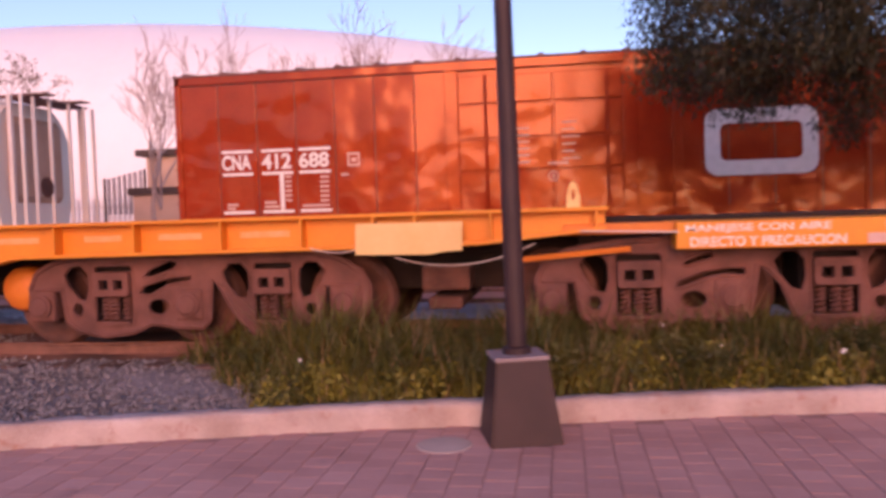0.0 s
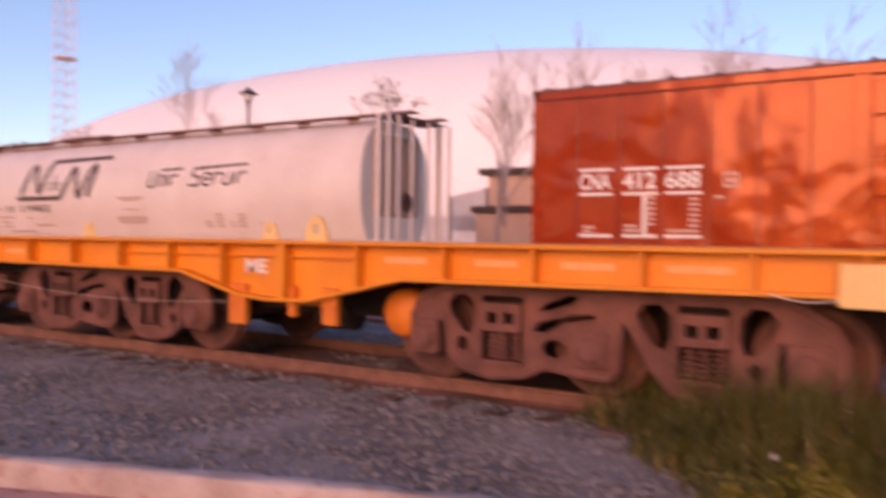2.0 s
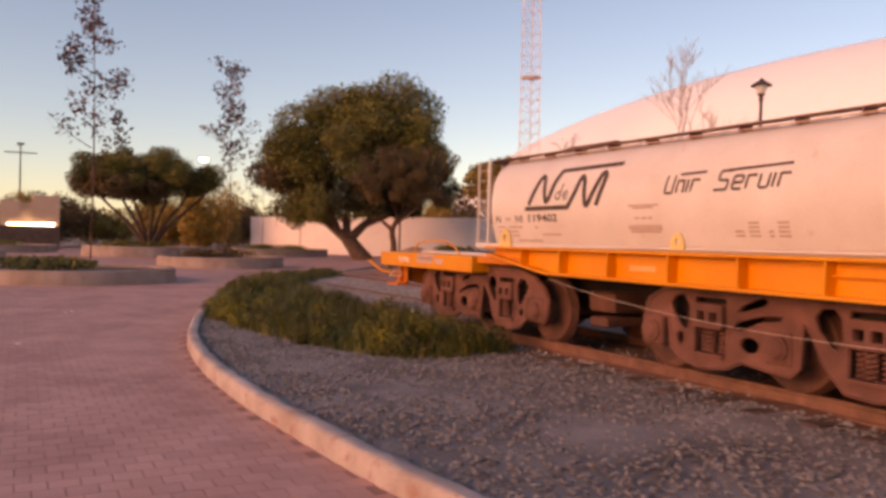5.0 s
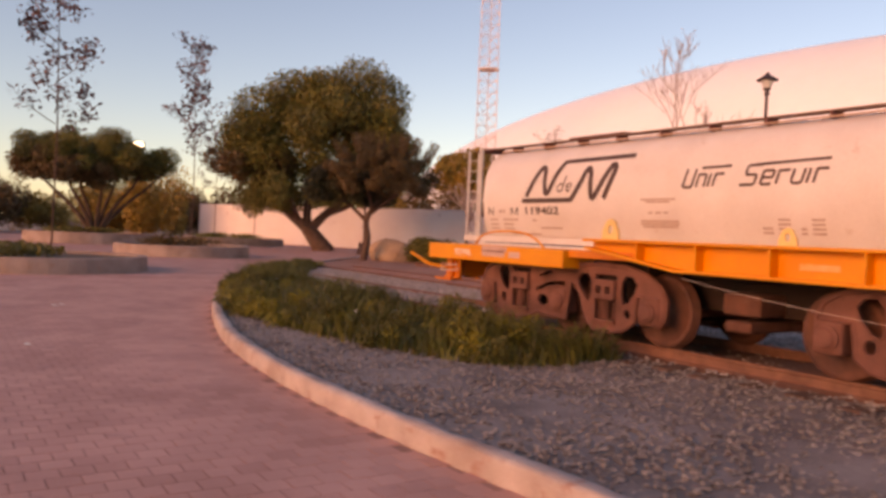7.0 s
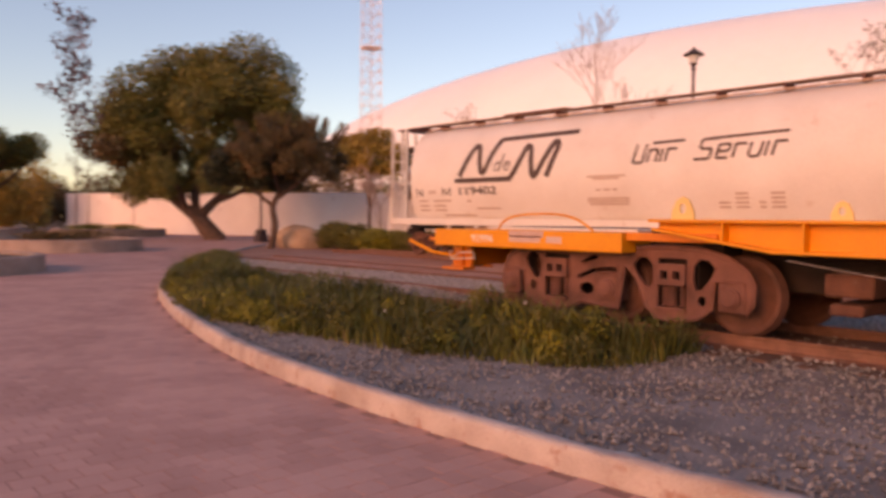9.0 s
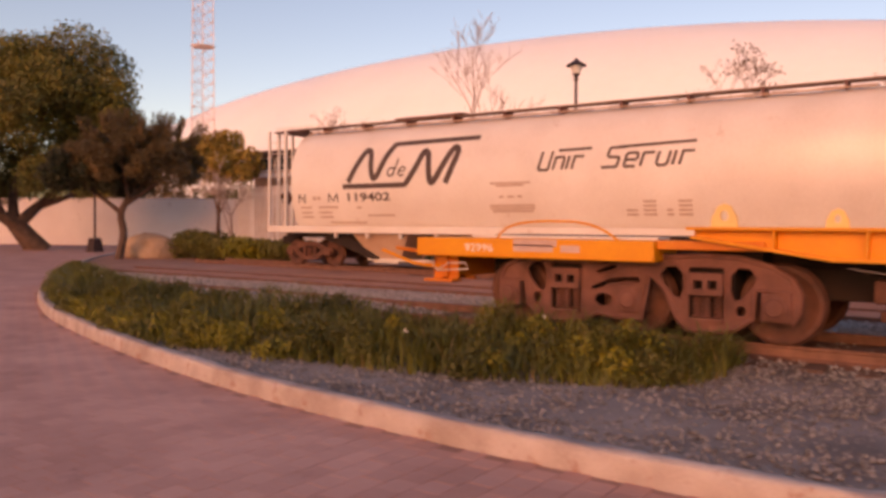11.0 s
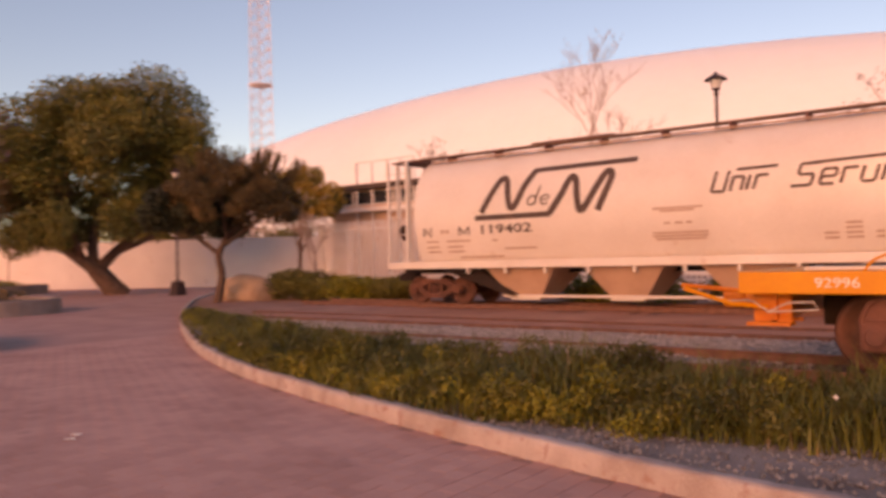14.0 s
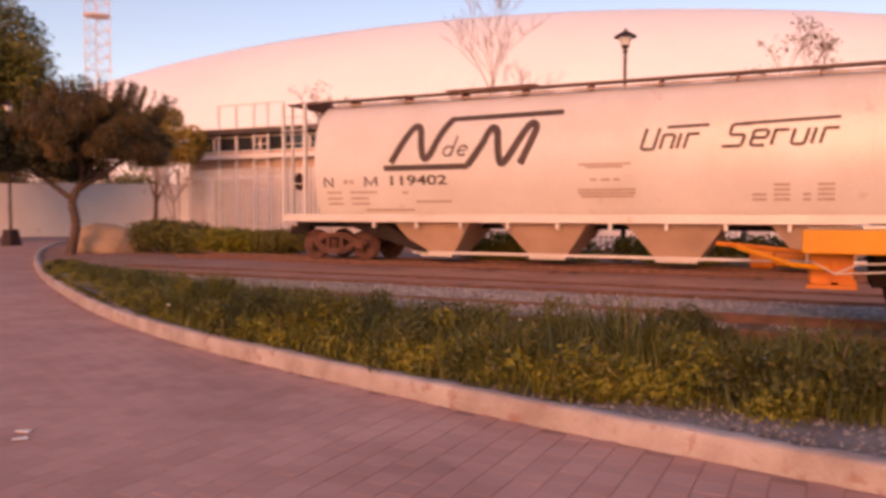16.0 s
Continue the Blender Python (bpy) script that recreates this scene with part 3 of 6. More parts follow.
for side, yo in ((1, Y0), (-1, Y1)):
    # top flange, web, bottom flange
    a, b = sorted((yo, yo + side * 0.20))
    fpart("top_flange", boxes((-14.2, 1.0, a, b, TOPF - 0.035, TOPF), bevel=0.006), YELLOW)
    w0, w1 = sorted((yo + side * 0.15, yo + side * 0.17))
    fpart("web_plate", prism(bmesh.new(), [(x, z + 0.01) for x, z in LOWER] + [(0.98, TOPF - 0.03), (-14.15, TOPF - 0.03)], w0, w1), YELLOW)
    bm = prism(bmesh.new(), [(x, z - 0.012) for x, z in LOWER] + [(x, z + 0.018) for x, z in LOWER[::-1]], a, b)
    fpart("bottom_flange", bm, YELLOW)
    for x in (-13.3, -12.45, -11.55, -10.6, -9.7, -8.8, -7.95, -7.12, -6.28, -5.35, -4.4, -3.55, -2.65, -1.85, -1.15, -0.75, -0.05, 0.9):
        r0, r1 = sorted((yo + side * 0.012, yo + side * 0.15))
        z0 = low_z(x) + 0.012
        thick = 0.024 if x != -6.28 else 0.09
        fpart("stiffener", boxes((x - thick / 2, x + thick / 2, r0, r1, z0, TOPF - 0.03)), YELLOW)
    # faded stencil bars between the ribs
    if side == 1:
        for x0, x1, z in ((-11.3, -10.9, 1.42), (-5.1, -4.65, 1.45), (-4.15, -3.75, 1.45), (-3.35, -2.9, 1.45), (-2.5, -2.0, 1.45)):
            fpart("stencil", boxes((x0, x1, yo + 0.143, yo + 0.149, z - 0.03, z + 0.03)), STENCIL, "faded pale stencil bars on the girder")
        fpart("horizontal_stiffener", boxes((-8.8, -5.4, yo + 0.09, yo + 0.15, 1.45, 1.465)), YELLOW)
fpart("deck", boxes((-14.2, 1.0, Y0 + 0.19, Y1 - 0.19, TOPF - 0.03, TOPF - 0.004)), YELLOW)
# The deep near-black sill stands for shade behind the side frames' holes.
fpart("center_sill", boxes((-17.2, 4.5, 8.5, 9.38, 0.82, 1.5), bevel=0.02), GRIMESHADE, "dark grimy centre sill, deepened and blackened to stand for shade")
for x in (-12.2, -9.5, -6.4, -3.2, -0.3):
    fpart("cross_bearer", boxes((x - 0.1, x + 0.1, Y0 + 0.2, Y1 - 0.2, 1.30, 1.58)), GRIMESHADE)
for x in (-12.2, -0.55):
    fpart("span_bolster", boxes((x - 2.6, x + 2.6, 8.4, 9.48, 1.19, 1.31), bevel=0.02), GRIMESHADE)
    fpart("bolster_link", boxes((x - 0.24, x + 0.24, 8.05, 9.8, 0.84, 1.08), bevel=0.03), RUST, "rusty beam between two trucks")
    fpart("bolster_step", boxes((x - 0.17, x + 0.17, 8.0, 9.85, 0.66, 0.78), bevel=0.03), RUST)
# end platforms over the outer trucks
for x0, x1 in ((-17.85, -14.55), (1.58, 4.95)):
    out = x0 if x0 < 0 else x1
    fpart("end_platform", boxes((x0, x1, Y0, Y1, 1.215, 1.455), bevel=0.012), YELLOW, "orange-yellow end platform")
    xa, xb = (-14.6, -13.4) if x0 < 0 else (0.6, 1.62)
    for ya in (Y0 + 0.10, Y1 - 0.30):
        fpart("platform_arm", boxes((xa, xb, ya, ya + 0.20, 1.36, 1.46), bevel=0.01), ORANGE)
    fpart("platform_seat", boxes((xa + 0.15, xb - 0.1, 8.0, 9.9, 1.2, 1.5)), GRIMESHADE)
    d = -1 if x0 < 0 else 1
    fpart("end_sill", boxes(*[tuple(s) for s in ([min(out - d * 0.05, out - d * 0.4), max(out - d * 0.05, out - d * 0.4), 8.0, 9.9, 0.92, 1.215],)], bevel=0.02), ORANGE, "faded orange end sill")
    c = bmesh.new()
    box(c, min(out, out + d * 0.4), max(out, out + d * 0.4), 8.86, 9.02, 1.0, 1.16, 0.03)
    box(c, min(out + d * 0.32, out + d * 0.6), max(out + d * 0.32, out + d * 0.6), 8.8, 9.1, 0.97, 1.19, 0.05)
    fpart("coupler", c, ORANGE, "orange-painted knuckle coupler")
    fpart("operating_lever", pipe(bmesh.new(), [(out - d * 0.25, 7.75, 1.06), (out + d * 0.1, 7.62, 1.10), (out + d * 0.62, 7.58, 1.27)], 0.026), YELLOW, "thick yellow operating lever")
    xa, xb = sorted((out - d * 0.04, out - d * 0.5))
    fpart("end_step", boxes((xa, xb, 7.66, 7.9, 0.86, 0.90), (xa + 0.03, xb - 0.03, 7.86, 7.9, 0.9, 1.215), bevel=0.006), ORANGE, "orange sill step")
    pipe_pts = [(out + d * 0.8, 8.9, 1.05), (out + d * 0.12, 8.3, 1.10), (out - d * 0.1, 7.75, 1.12), (out - d * 0.3, 7.6, 1.02), (out - d * 0.5, 7.58, 1.12), (out - d * 0.75, 7.6, 1.13), (out - d * 0.8, 7.6, 1.05), (out - d * 0.3, 7.6, 1.02)]
    fpart("uncoupling_lever", pipe(bmesh.new(), pipe_pts, 0.010), WIRE, "thin pale uncoupling lever")
    fpart("grab_bar", pipe(bmesh.new(), [(out - d * 0.02, 8.2, 1.2), (out + d * 0.9, 8.25, 1.28)], 0.03), ORANGE)
    for yy in (7.8, 8.2):
        fpart("step_bracket", boxes((out - d * 0.3 - 0.03, out - d * 0.3 + 0.03, yy, yy + 0.06, 0.90, 1.22), (out - d * 0.3 - 0.2, out - d * 0.3 + 0.2, yy, yy + 0.06, 0.88, 0.92)), ORANGE)
# deck boards and rails laid on the left end platform
fpart("deck_cover", boxes((-17.3, -14.7, 8.1, 9.8, 1.455, 1.49), bevel=0.006), HOPPER, "pale weathered deck cover")
# sign board, hanging cables
bm = prism(bmesh.new(), [(-1.31, 1.235), (-0.62, 1.225), (-0.45, 1.25), (-0.31, 1.255), (-0.30, 1.52), (-1.30, 1.525)], Y0 - 0.03, Y0 - 0.012)
fpart("blank_board", bm, CREAM, "blank pale yellow board hung on the girder")


def sag(x0, z0, x1, z1, depth, y, n=12):
    return [(x0 + (x1 - x0) * i / n, y, z0 + (z1 - z0) * i / n - depth * 4 * (i / n) * (1 - i / n)) for i in range(n + 1)]


fpart("cable", pipe(bmesh.new(), sag(-1.75, 1.31, -1.28, 1.29, 0.04, Y0 - 0.01), 0.006), WIRE, "thin pale hanging cable")
fpart("cable", pipe(bmesh.new(), sag(-0.95, 1.20, 0.35, 1.30, 0.13, Y0 + 0.05), 0.006), WIRE, "thin pale hanging cable")
fpart("cable", pipe(bmesh.new(), sag(-12.6, 1.22, -7.0, 0.98, 0.16, Y0 - 0.01, 20), 0.0025), WIRE, "thin pale hanging cable")
fpart("hose", pipe(bmesh.new(), [(0.75, Y0 - 0.01, 1.40), (1.2, Y0 - 0.02, 1.385), (1.6, Y0 - 0.015, 1.37)], 0.01), WIRE, "pale air hose")
fpart("brake_rod", pipe(bmesh.new(), [(0.15, 7.7, 1.14), (0.9, 7.7, 1.20), (1.2, 7.75, 1.22)], 0.028), ORANGE, "orange brake rod")
# air reservoir and brackets between the middle trucks
fpart("air_reservoir", lathe(bmesh.new(), [(0.05, 0), (0.19, 0.02), (0.235, 0.07), (0.24, 0.2), (0.24, 0.9), (0.19, 0.98), (0.04, 1.0)], "y", 24, (-5.12, 7.98, 0.93)), ORANGE, "orange air reservoir cylinder", smooth=True)
for x, z0, w in ((-6.95, 0.74, 0.12), (-6.2, 0.86, 0.05), (-5.72, 0.80, 0.09)):
    fpart("hanger_bracket", boxes((x - w, x + w, 7.64, 7.72, z0, 1.16), bevel=0.01), ORANGE, "orange hanger bracket")
fpart("brake_beam", boxes((-6.5, -5.9, 7.9, 8.05, 0.95, 1.12), bevel=0.01), ORANGE)
fpart("brake_cylinder", lathe(bmesh.new(), [(0.04, 0), (0.16, 0.02), (0.16, 0.5), (0.05, 0.55)], "x", 18, (-6.6, 8.6, 0.8)), GRIMESHADE)
# lifting lugs on the deck edge
for x, yy in ((-5.9, Y0 + 0.12), (-13.82, Y0 + 0.12), (-13.1, Y1 - 0.15), (0.7, Y0 + 0.12), (-8.9, Y1 - 0.15)):
    me = plate([[(-0.14, 0), (0.14, 0), (0.13, 0.10), (0.07, 0.22), (0.0, 0.25), (-0.07, 0.22), (-0.13, 0.10)], ellipse(0, 0.12, 0.045, 0.06, 10)], 0.03, 0.004)
    lug = part_mesh("lifting_lug", me, CREAM, flat, "pale yellow lifting lug")
    lug.location = (x + 6.4, yy - 8.94, TOPF - 0.335)
    if x == 0.7:
        lug.scale = (0.45, 1, 0.95)
o = part_mesh("stencil_lettering", words("ME", 0.30, 0.15, bold=0.03), WHITE, flat, "white stencilled capitals")
o.location = (-6.88 + 6.4, Y0 + 0.145 - 8.94, 1.275 - 0.335)
o = part_mesh("stencil_lettering", words("92996", 0.42, 0.10, bold=0.0), WHITE, flat, "white stencilled number")
o.location = (-17.07 + 6.4, Y0 - 0.003 - 8.94, 1.285 - 0.335)
# bent grab rail that arches over the left end platform
arch = [(-16.62, 7.62, 1.45), (-16.5, 7.62, 1.58), (-16.2, 7.62, 1.66), (-15.6, 7.62, 1.67), (-15.25, 7.62, 1.60), (-15.0, 7.62, 1.455)]
fpart("arched_rail", pipe(bmesh.new(), smooth_path(arch, 4), 0.016), YELLOW, "bent yellow grab rail")
# wording of the right end platform
for txt, x0, x1, z0 in (("MANEJESE CON AIRE", 1.66, 2.86, 1.345), ("DIRECTO Y PRECAUCION", 1.70, 2.98, 1.235)):
    o = part_mesh("stencil_lettering", words(txt, x1 - x0, 0.085, bold=0.012), WHITE, flat, "white stencilled capitals")
    o.location = (x0 + 6.4, Y0 - 0.003 - 8.94, z0 - 0.335)
for x0, x1, z0 in [(3.3, 3.75, 1.345), (3.15, 3.8, 1.235), (-16.35, -15.8, 1.30)] + [(-16.35, -15.75, 1.365), (-15.7, -15.45, 1.30)]:
    fpart("stencil", boxes((x0, x1, Y0 - 0.004, Y0, z0, z0 + 0.085)), FADED, "worn white stencil bars")
for xc, curved in ((2.1, True), (-3.14, False), (-9.46, False), (-14.95, True)):
    three_axle_truck(flat, xc, curved)

# ---------------- red boxcar ----------------
boxcar = thing("boxcar", 0.1, 19.75, 0.25, "glossy red-brown boxcar with white lettering", "railway boxcar")
BY = 18.15


def bpart(name, bm, material, label="", smooth=False):
    bmesh.ops.translate(bm, vec=(-0.1, -19.75, -0.25), verts=bm.verts)
    return part(name, bm, material, boxcar, label, smooth)


BX0, BX1, BZ0, BZ1 = -8.47, 8.65, 1.22, 5.07
bpart("body", boxes((BX0, BX1, BY + 0.06, 21.35 - 0.06, BZ0, BZ1 - 0.1)), BOXRED, "glossy red-brown steel sides")
RIBS = [BX0 + 0.06 + 0.945 * i for i in range(8)]
for x in RIBS[1:7] + [4.1, 5.05, 6.0, 6.95, 7.8]:
    bpart("side_rib", boxes((x - 0.05, x + 0.05, BY + 0.028, BY + 0.061, BZ0 + 0.12, BZ1 - 0.3), bevel=0.012), BOXRED)
# Dark seam strips carry the shade line that ribs and chord barely cast.
for x in RIBS[1:7] + [4.1, 5.05, 6.0, 6.95, 7.8]:
    bpart("side_seam", boxes((x + 0.052, x + 0.072, BY + 0.05, BY + 0.0605, BZ0 + 0.16, BZ1 - 0.27)), BOXDARK, "dark panel seam with its recess shade in the colour")
bpart("chord_seam", boxes((BX0 + 0.14, BX1 - 0.14, BY + 0.045, BY + 0.0605, BZ1 - 0.285, BZ1 - 0.26)), BOXDARK, "dark seam standing for the shade line under the top chord")
for x0, x1 in ((BX0, BX0 + 0.14), (BX1 - 0.14, BX1)):
    bpart("corner_post", boxes((x0, x1, BY, BY + 0.1, BZ0, BZ1 - 0.05), bevel=0.015), BOXRED)
bpart("side_sill", boxes((BX0, BX1, BY + 0.01, BY + 0.08, BZ0, BZ0 + 0.16), bevel=0.01), BOXRED)
bpart("top_chord", boxes((BX0, BX1, BY, BY + 0.1, BZ1 - 0.26, BZ1 - 0.06), bevel=0.015), BOXRED)
bm = prism(bmesh.new(), [(BY - 0.02, BZ1 - 0.08), (BY - 0.02, BZ1 - 0.03), (19.75, BZ1 + 0.16), (21.37, BZ1 - 0.03), (21.37, BZ1 - 0.08)], BX0 - 0.02, BX1 + 0.02, "yz")
bpart("roof", bm, BOXDARK, "dull dark roof")
for i in range(19):
    x = BX0 + 0.3 + i * 0.93
    bpart("roof_rib", prism(bmesh.new(), [(BY - 0.03, BZ1 - 0.06), (BY - 0.03, BZ1 + 0.01), (19.75, BZ1 + 0.21), (21.38, BZ1 + 0.01), (21.38, BZ1 - 0.06)], x - 0.06, x + 0.06, "yz"), BOXDARK)
# sliding door with posts, panels and rails
bpart("door_post", boxes((-1.98, -1.68, BY - 0.01, BY + 0.08, BZ0, BZ1 - 0.2), bevel=0.015), BOXRED)
bpart("door_post", boxes((1.95, 2.25, BY - 0.01, BY + 0.08, BZ0, BZ1 - 0.2), bevel=0.015), BOXRED)
bpart("door_post", boxes((3.0, 3.2, BY - 0.0, BY + 0.08, BZ0, BZ1 - 0.2), bevel=0.015), BOXRED)
bpart("door_track", boxes((-1.9, 5.6, BY - 0.05, BY + 0.04, BZ1 - 0.28, BZ1 - 0.16), bevel=0.01), BOXRED)
bpart("door_sill_track", boxes((-1.9, 5.6, BY - 0.05, BY + 0.04, 1.5, 1.6), bevel=0.01), BOXRED)
for i, (x0, x1) in enumerate(((-1.66, -1.08), (-1.04, 0.42), (0.46, 1.60), (1.63, 1.93))):
    for z0, z1 in ((1.64, 2.5), (2.54, 3.22), (3.26, 4.0), (4.04, 4.66)):
        bpart("door_panel", boxes((x0, x1, BY + 0.0, BY + 0.062, z0, z1), bevel=0.02), BOXRED)
for x in (-1.06, 1.62):
    bpart("lock_rod", rod(bmesh.new(), (x, BY - 0.03, 1.62), (x, BY - 0.03, 4.66), 0.022), BOXRED)
for x0 in (BX0, BX1):
    d = -1 if x0 < 0 else 1
    for z in np.arange(1.5, 4.7, 0.4):
        bpart("end_corrugation", boxes((min(x0, x0 + d * 0.05), max(x0, x0 + d * 0.05), BY + 0.25, 21.1, z, z + 0.18), bevel=0.02), BOXRED)
    for z in np.arange(1.6, 4.8, 0.42):
        bpart("ladder_rung", rod(bmesh.new(), (x0 + d * 0.09, BY + 0.1, z), (x0 + d * 0.09, BY + 0.55, z), 0.014), BOXRED)


def blabel(name, me, x, z, label, material=WHITE, dy=0.026):
    o = part_mesh(name, me, material, boxcar, label)
    o.location = (x - 0.1, BY + dy - 19.75, z - 0.25)
    return o


def bar(w, h):
    me = bpy.data.meshes.new("bar")
    b = boxes((0, w, -0.003, 0.003, 0, h))
    b.to_mesh(me)
    b.free()
    return me


for x0, txt in ((-7.34, "CNA"), (-6.36, "412"), (-5.45, "688")):
    w = 0.76
    blabel("lettering", words(txt, w - 0.04, 0.36, bold=0.03), x0, 2.77, "white block lettering")
    for z, h in ((3.17, 0.07), (2.64, 0.07), (1.74, 0.07)):
        blabel("stencil_bar", bar(w, h), x0, z, "white stencil bar")
blabel("stencil_bar", bar(0.10, 0.85), -5.93, 1.80, "white upright stencil bar")
rnd = random.Random(4)
for i in range(6):
    blabel("small_stencil", bar(0.15, 0.06), -5.80, 2.55 - i * 0.11, "small worn stencil marks", FADED)
    blabel("small_stencil", bar(0.22, 0.055), -4.96, 2.52 - i * 0.11, "small worn stencil marks", FADED)
for x, z, w in ((-7.25, 1.93, 0.28), (-7.25, 1.84, 0.2), (-6.33, 1.96, 0.3), (-6.33, 1.86, 0.36), (-5.4, 1.86, 0.66), (-4.45, 2.55, 0.18)):
    blabel("small_stencil", bar(w, 0.06), x, z, "small worn stencil marks", FADED)
blabel("label_plate", plate([rounded(0, 0.30, 0, 0.32, 0.02), rounded(0.05, 0.25, 0.06, 0.26, 0.01)[::-1]], 0.004), -4.29, 2.76, "white framed label", FADED)
blabel("label_mark", bar(0.13, 0.1), -4.2, 2.86, "white mark", FADED)
for i in range(6):
    blabel("small_stencil", bar(0.33, 0.04), -0.42, 3.42 - i * 0.15, "small worn stencil marks", FADED, -0.004)
    blabel("small_stencil", bar(rnd.uniform(0.25, 0.6), 0.04), 0.62, 3.52 - i * 0.16, "small worn stencil marks", FADED, -0.004)
blabel("small_stencil", bar(0.45, 0.05), 0.3, 2.62, "small worn stencil marks", FADED, -0.004)
blabel("ring_mark", plate([ellipse(0, 0, 0.12, 0.12, 18), ellipse(0, 0, 0.09, 0.09, 18)], 0.004), 0.42, 2.36, "white ring mark", FADED, -0.004)
blabel("ring_mark", bar(0.05, 0.1), 0.395, 2.31, "white ring mark", FADED, -0.004)
logo = plate([rounded(3.66, 5.98, 2.23, 3.66, 0.28), rounded(3.98, 5.66, 2.55, 3.34, 0.14)[::-1]], 0.004)
o = part_mesh("white_emblem", logo, WHITE, boxcar, "white rounded open rectangle emblem")
o.location = (-0.1, BY + 0.026 - 19.75, -0.25)
for xc in (-6.7, 6.9):
    two_axle_truck(boxcar, xc, 19.75, 0.0)
bpart("underframe", boxes((BX0 + 0.3, BX1 - 0.3, 19.4, 20.1, 0.95, 1.23)), GRIMESHADE)

# ---------------- pale hopper car ----------------
hopper = thing("hopper_car", -22.3, 19.75, 0.25, "pale cream covered hopper car with dark lettering", "railway hopper car")
HX0, HX1, HC = -31.2, -13.35, 19.75


def hpart(name, bm, material, label="", smooth=False):
    bmesh.ops.translate(bm, vec=(22.3, -19.75, -0.25), verts=bm.verts)
    return part(name, bm, material, hopper, label, smooth)


def barrel(z):
    """Half width of the barrel-sided body at a height."""
    u, p = ((z - 2.95) / 1.95, 2.6) if z > 2.95 else ((z - 2.95) / 2.05, 2.2)
    return 1.62 * max(0.0, 1 - abs(u) ** p) ** (1 / p)


ZS = [1.5 + 3.3 * i / 44 for i in range(45)]
prof = [(-barrel(z), z) for z in ZS] + [(barrel(z), z) for z in ZS[::-1]]
hpart("body", prism(bmesh.new(), [(HC + a, b) for a, b in prof], HX0, HX1, "yz"), HOPPER, "pale cream barrel-sided body", smooth=True).data.set_sharp_from_angle(angle=radians(40))


for x in (-29.4, -27.6, -25.8, -24.0, -22.2, -20.4, -18.6, -16.8, -15.0):
    bm = bmesh.new()
    zl = [1.62 + 0.2 * i for i in range(15)]
    for za, zb in zip(zl[:-1], zl[1:]):
        ya, yb = HC - barrel(za), HC - barrel(zb)
        vs = [bm.verts.new(p) for p in ((x - 0.012, ya, za), (x, ya - 0.006, za), (x + 0.012, ya, za), (x - 0.012, yb, zb), (x, yb - 0.006, zb), (x + 0.012, yb, zb))]
        bm.faces.new((vs[0], vs[1], vs[4], vs[3]))
        bm.faces.new((vs[1], vs[2], vs[5], vs[4]))
    hpart("weld_seam", bm, HOPPER)
hpart("side_sill", boxes((HX0 - 1.2, HX1 + 1.2, HC - 1.62, HC - 1.42, 1.38, 1.60), bevel=0.015), HOPPER, "pale side sill")
hpart("side_sill", boxes((HX0 - 1.2, HX1 + 1.2, HC + 1.42, HC + 1.62, 1.38, 1.60), bevel=0.015), HOPPER)
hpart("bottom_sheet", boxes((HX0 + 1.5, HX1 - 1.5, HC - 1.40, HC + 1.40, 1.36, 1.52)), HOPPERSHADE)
hpart("center_sill", boxes((HX0 - 1.6, HX1 + 1.6, HC - 0.3, HC + 0.3, 1.2, 1.4)), GRIMESHADE)
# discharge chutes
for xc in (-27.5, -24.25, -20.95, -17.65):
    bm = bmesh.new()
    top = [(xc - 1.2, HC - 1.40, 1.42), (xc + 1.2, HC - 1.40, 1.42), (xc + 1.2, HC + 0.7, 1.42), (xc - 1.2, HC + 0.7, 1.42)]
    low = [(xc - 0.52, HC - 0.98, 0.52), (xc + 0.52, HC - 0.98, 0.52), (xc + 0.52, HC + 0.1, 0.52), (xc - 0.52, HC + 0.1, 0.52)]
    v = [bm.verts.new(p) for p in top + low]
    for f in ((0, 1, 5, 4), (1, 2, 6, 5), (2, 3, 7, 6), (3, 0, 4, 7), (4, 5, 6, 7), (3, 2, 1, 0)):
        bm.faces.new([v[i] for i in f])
    hpart("discharge_chute", bm, HOPPERSHADE, "beige discharge chute in the hopper's darker shade tone")
    hpart("outlet_gate", boxes((xc - 0.5, xc + 0.5, HC - 1.05, HC + 0.1, 0.42, 0.52), bevel=0.01), HOPPER)
hpart("outlet_rail", boxes((-28.2, -16.6, HC - 1.12, HC - 1.04, 0.50, 0.57)), HOPPER, "pale lower rail under the chutes")
for x in np.arange(-29.2, -15, 1.35):
    hpart("sill_bracket", boxes((x - 0.04, x + 0.04, HC - 1.6, HC - 1.5, 1.22, 1.40)), HOPPER)
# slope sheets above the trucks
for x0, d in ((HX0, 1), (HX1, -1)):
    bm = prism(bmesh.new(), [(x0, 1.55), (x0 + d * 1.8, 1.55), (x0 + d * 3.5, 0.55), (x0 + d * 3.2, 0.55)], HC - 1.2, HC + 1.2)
    hpart("slope_sheet", bm, GRIMESHADE, "dark slope sheet")
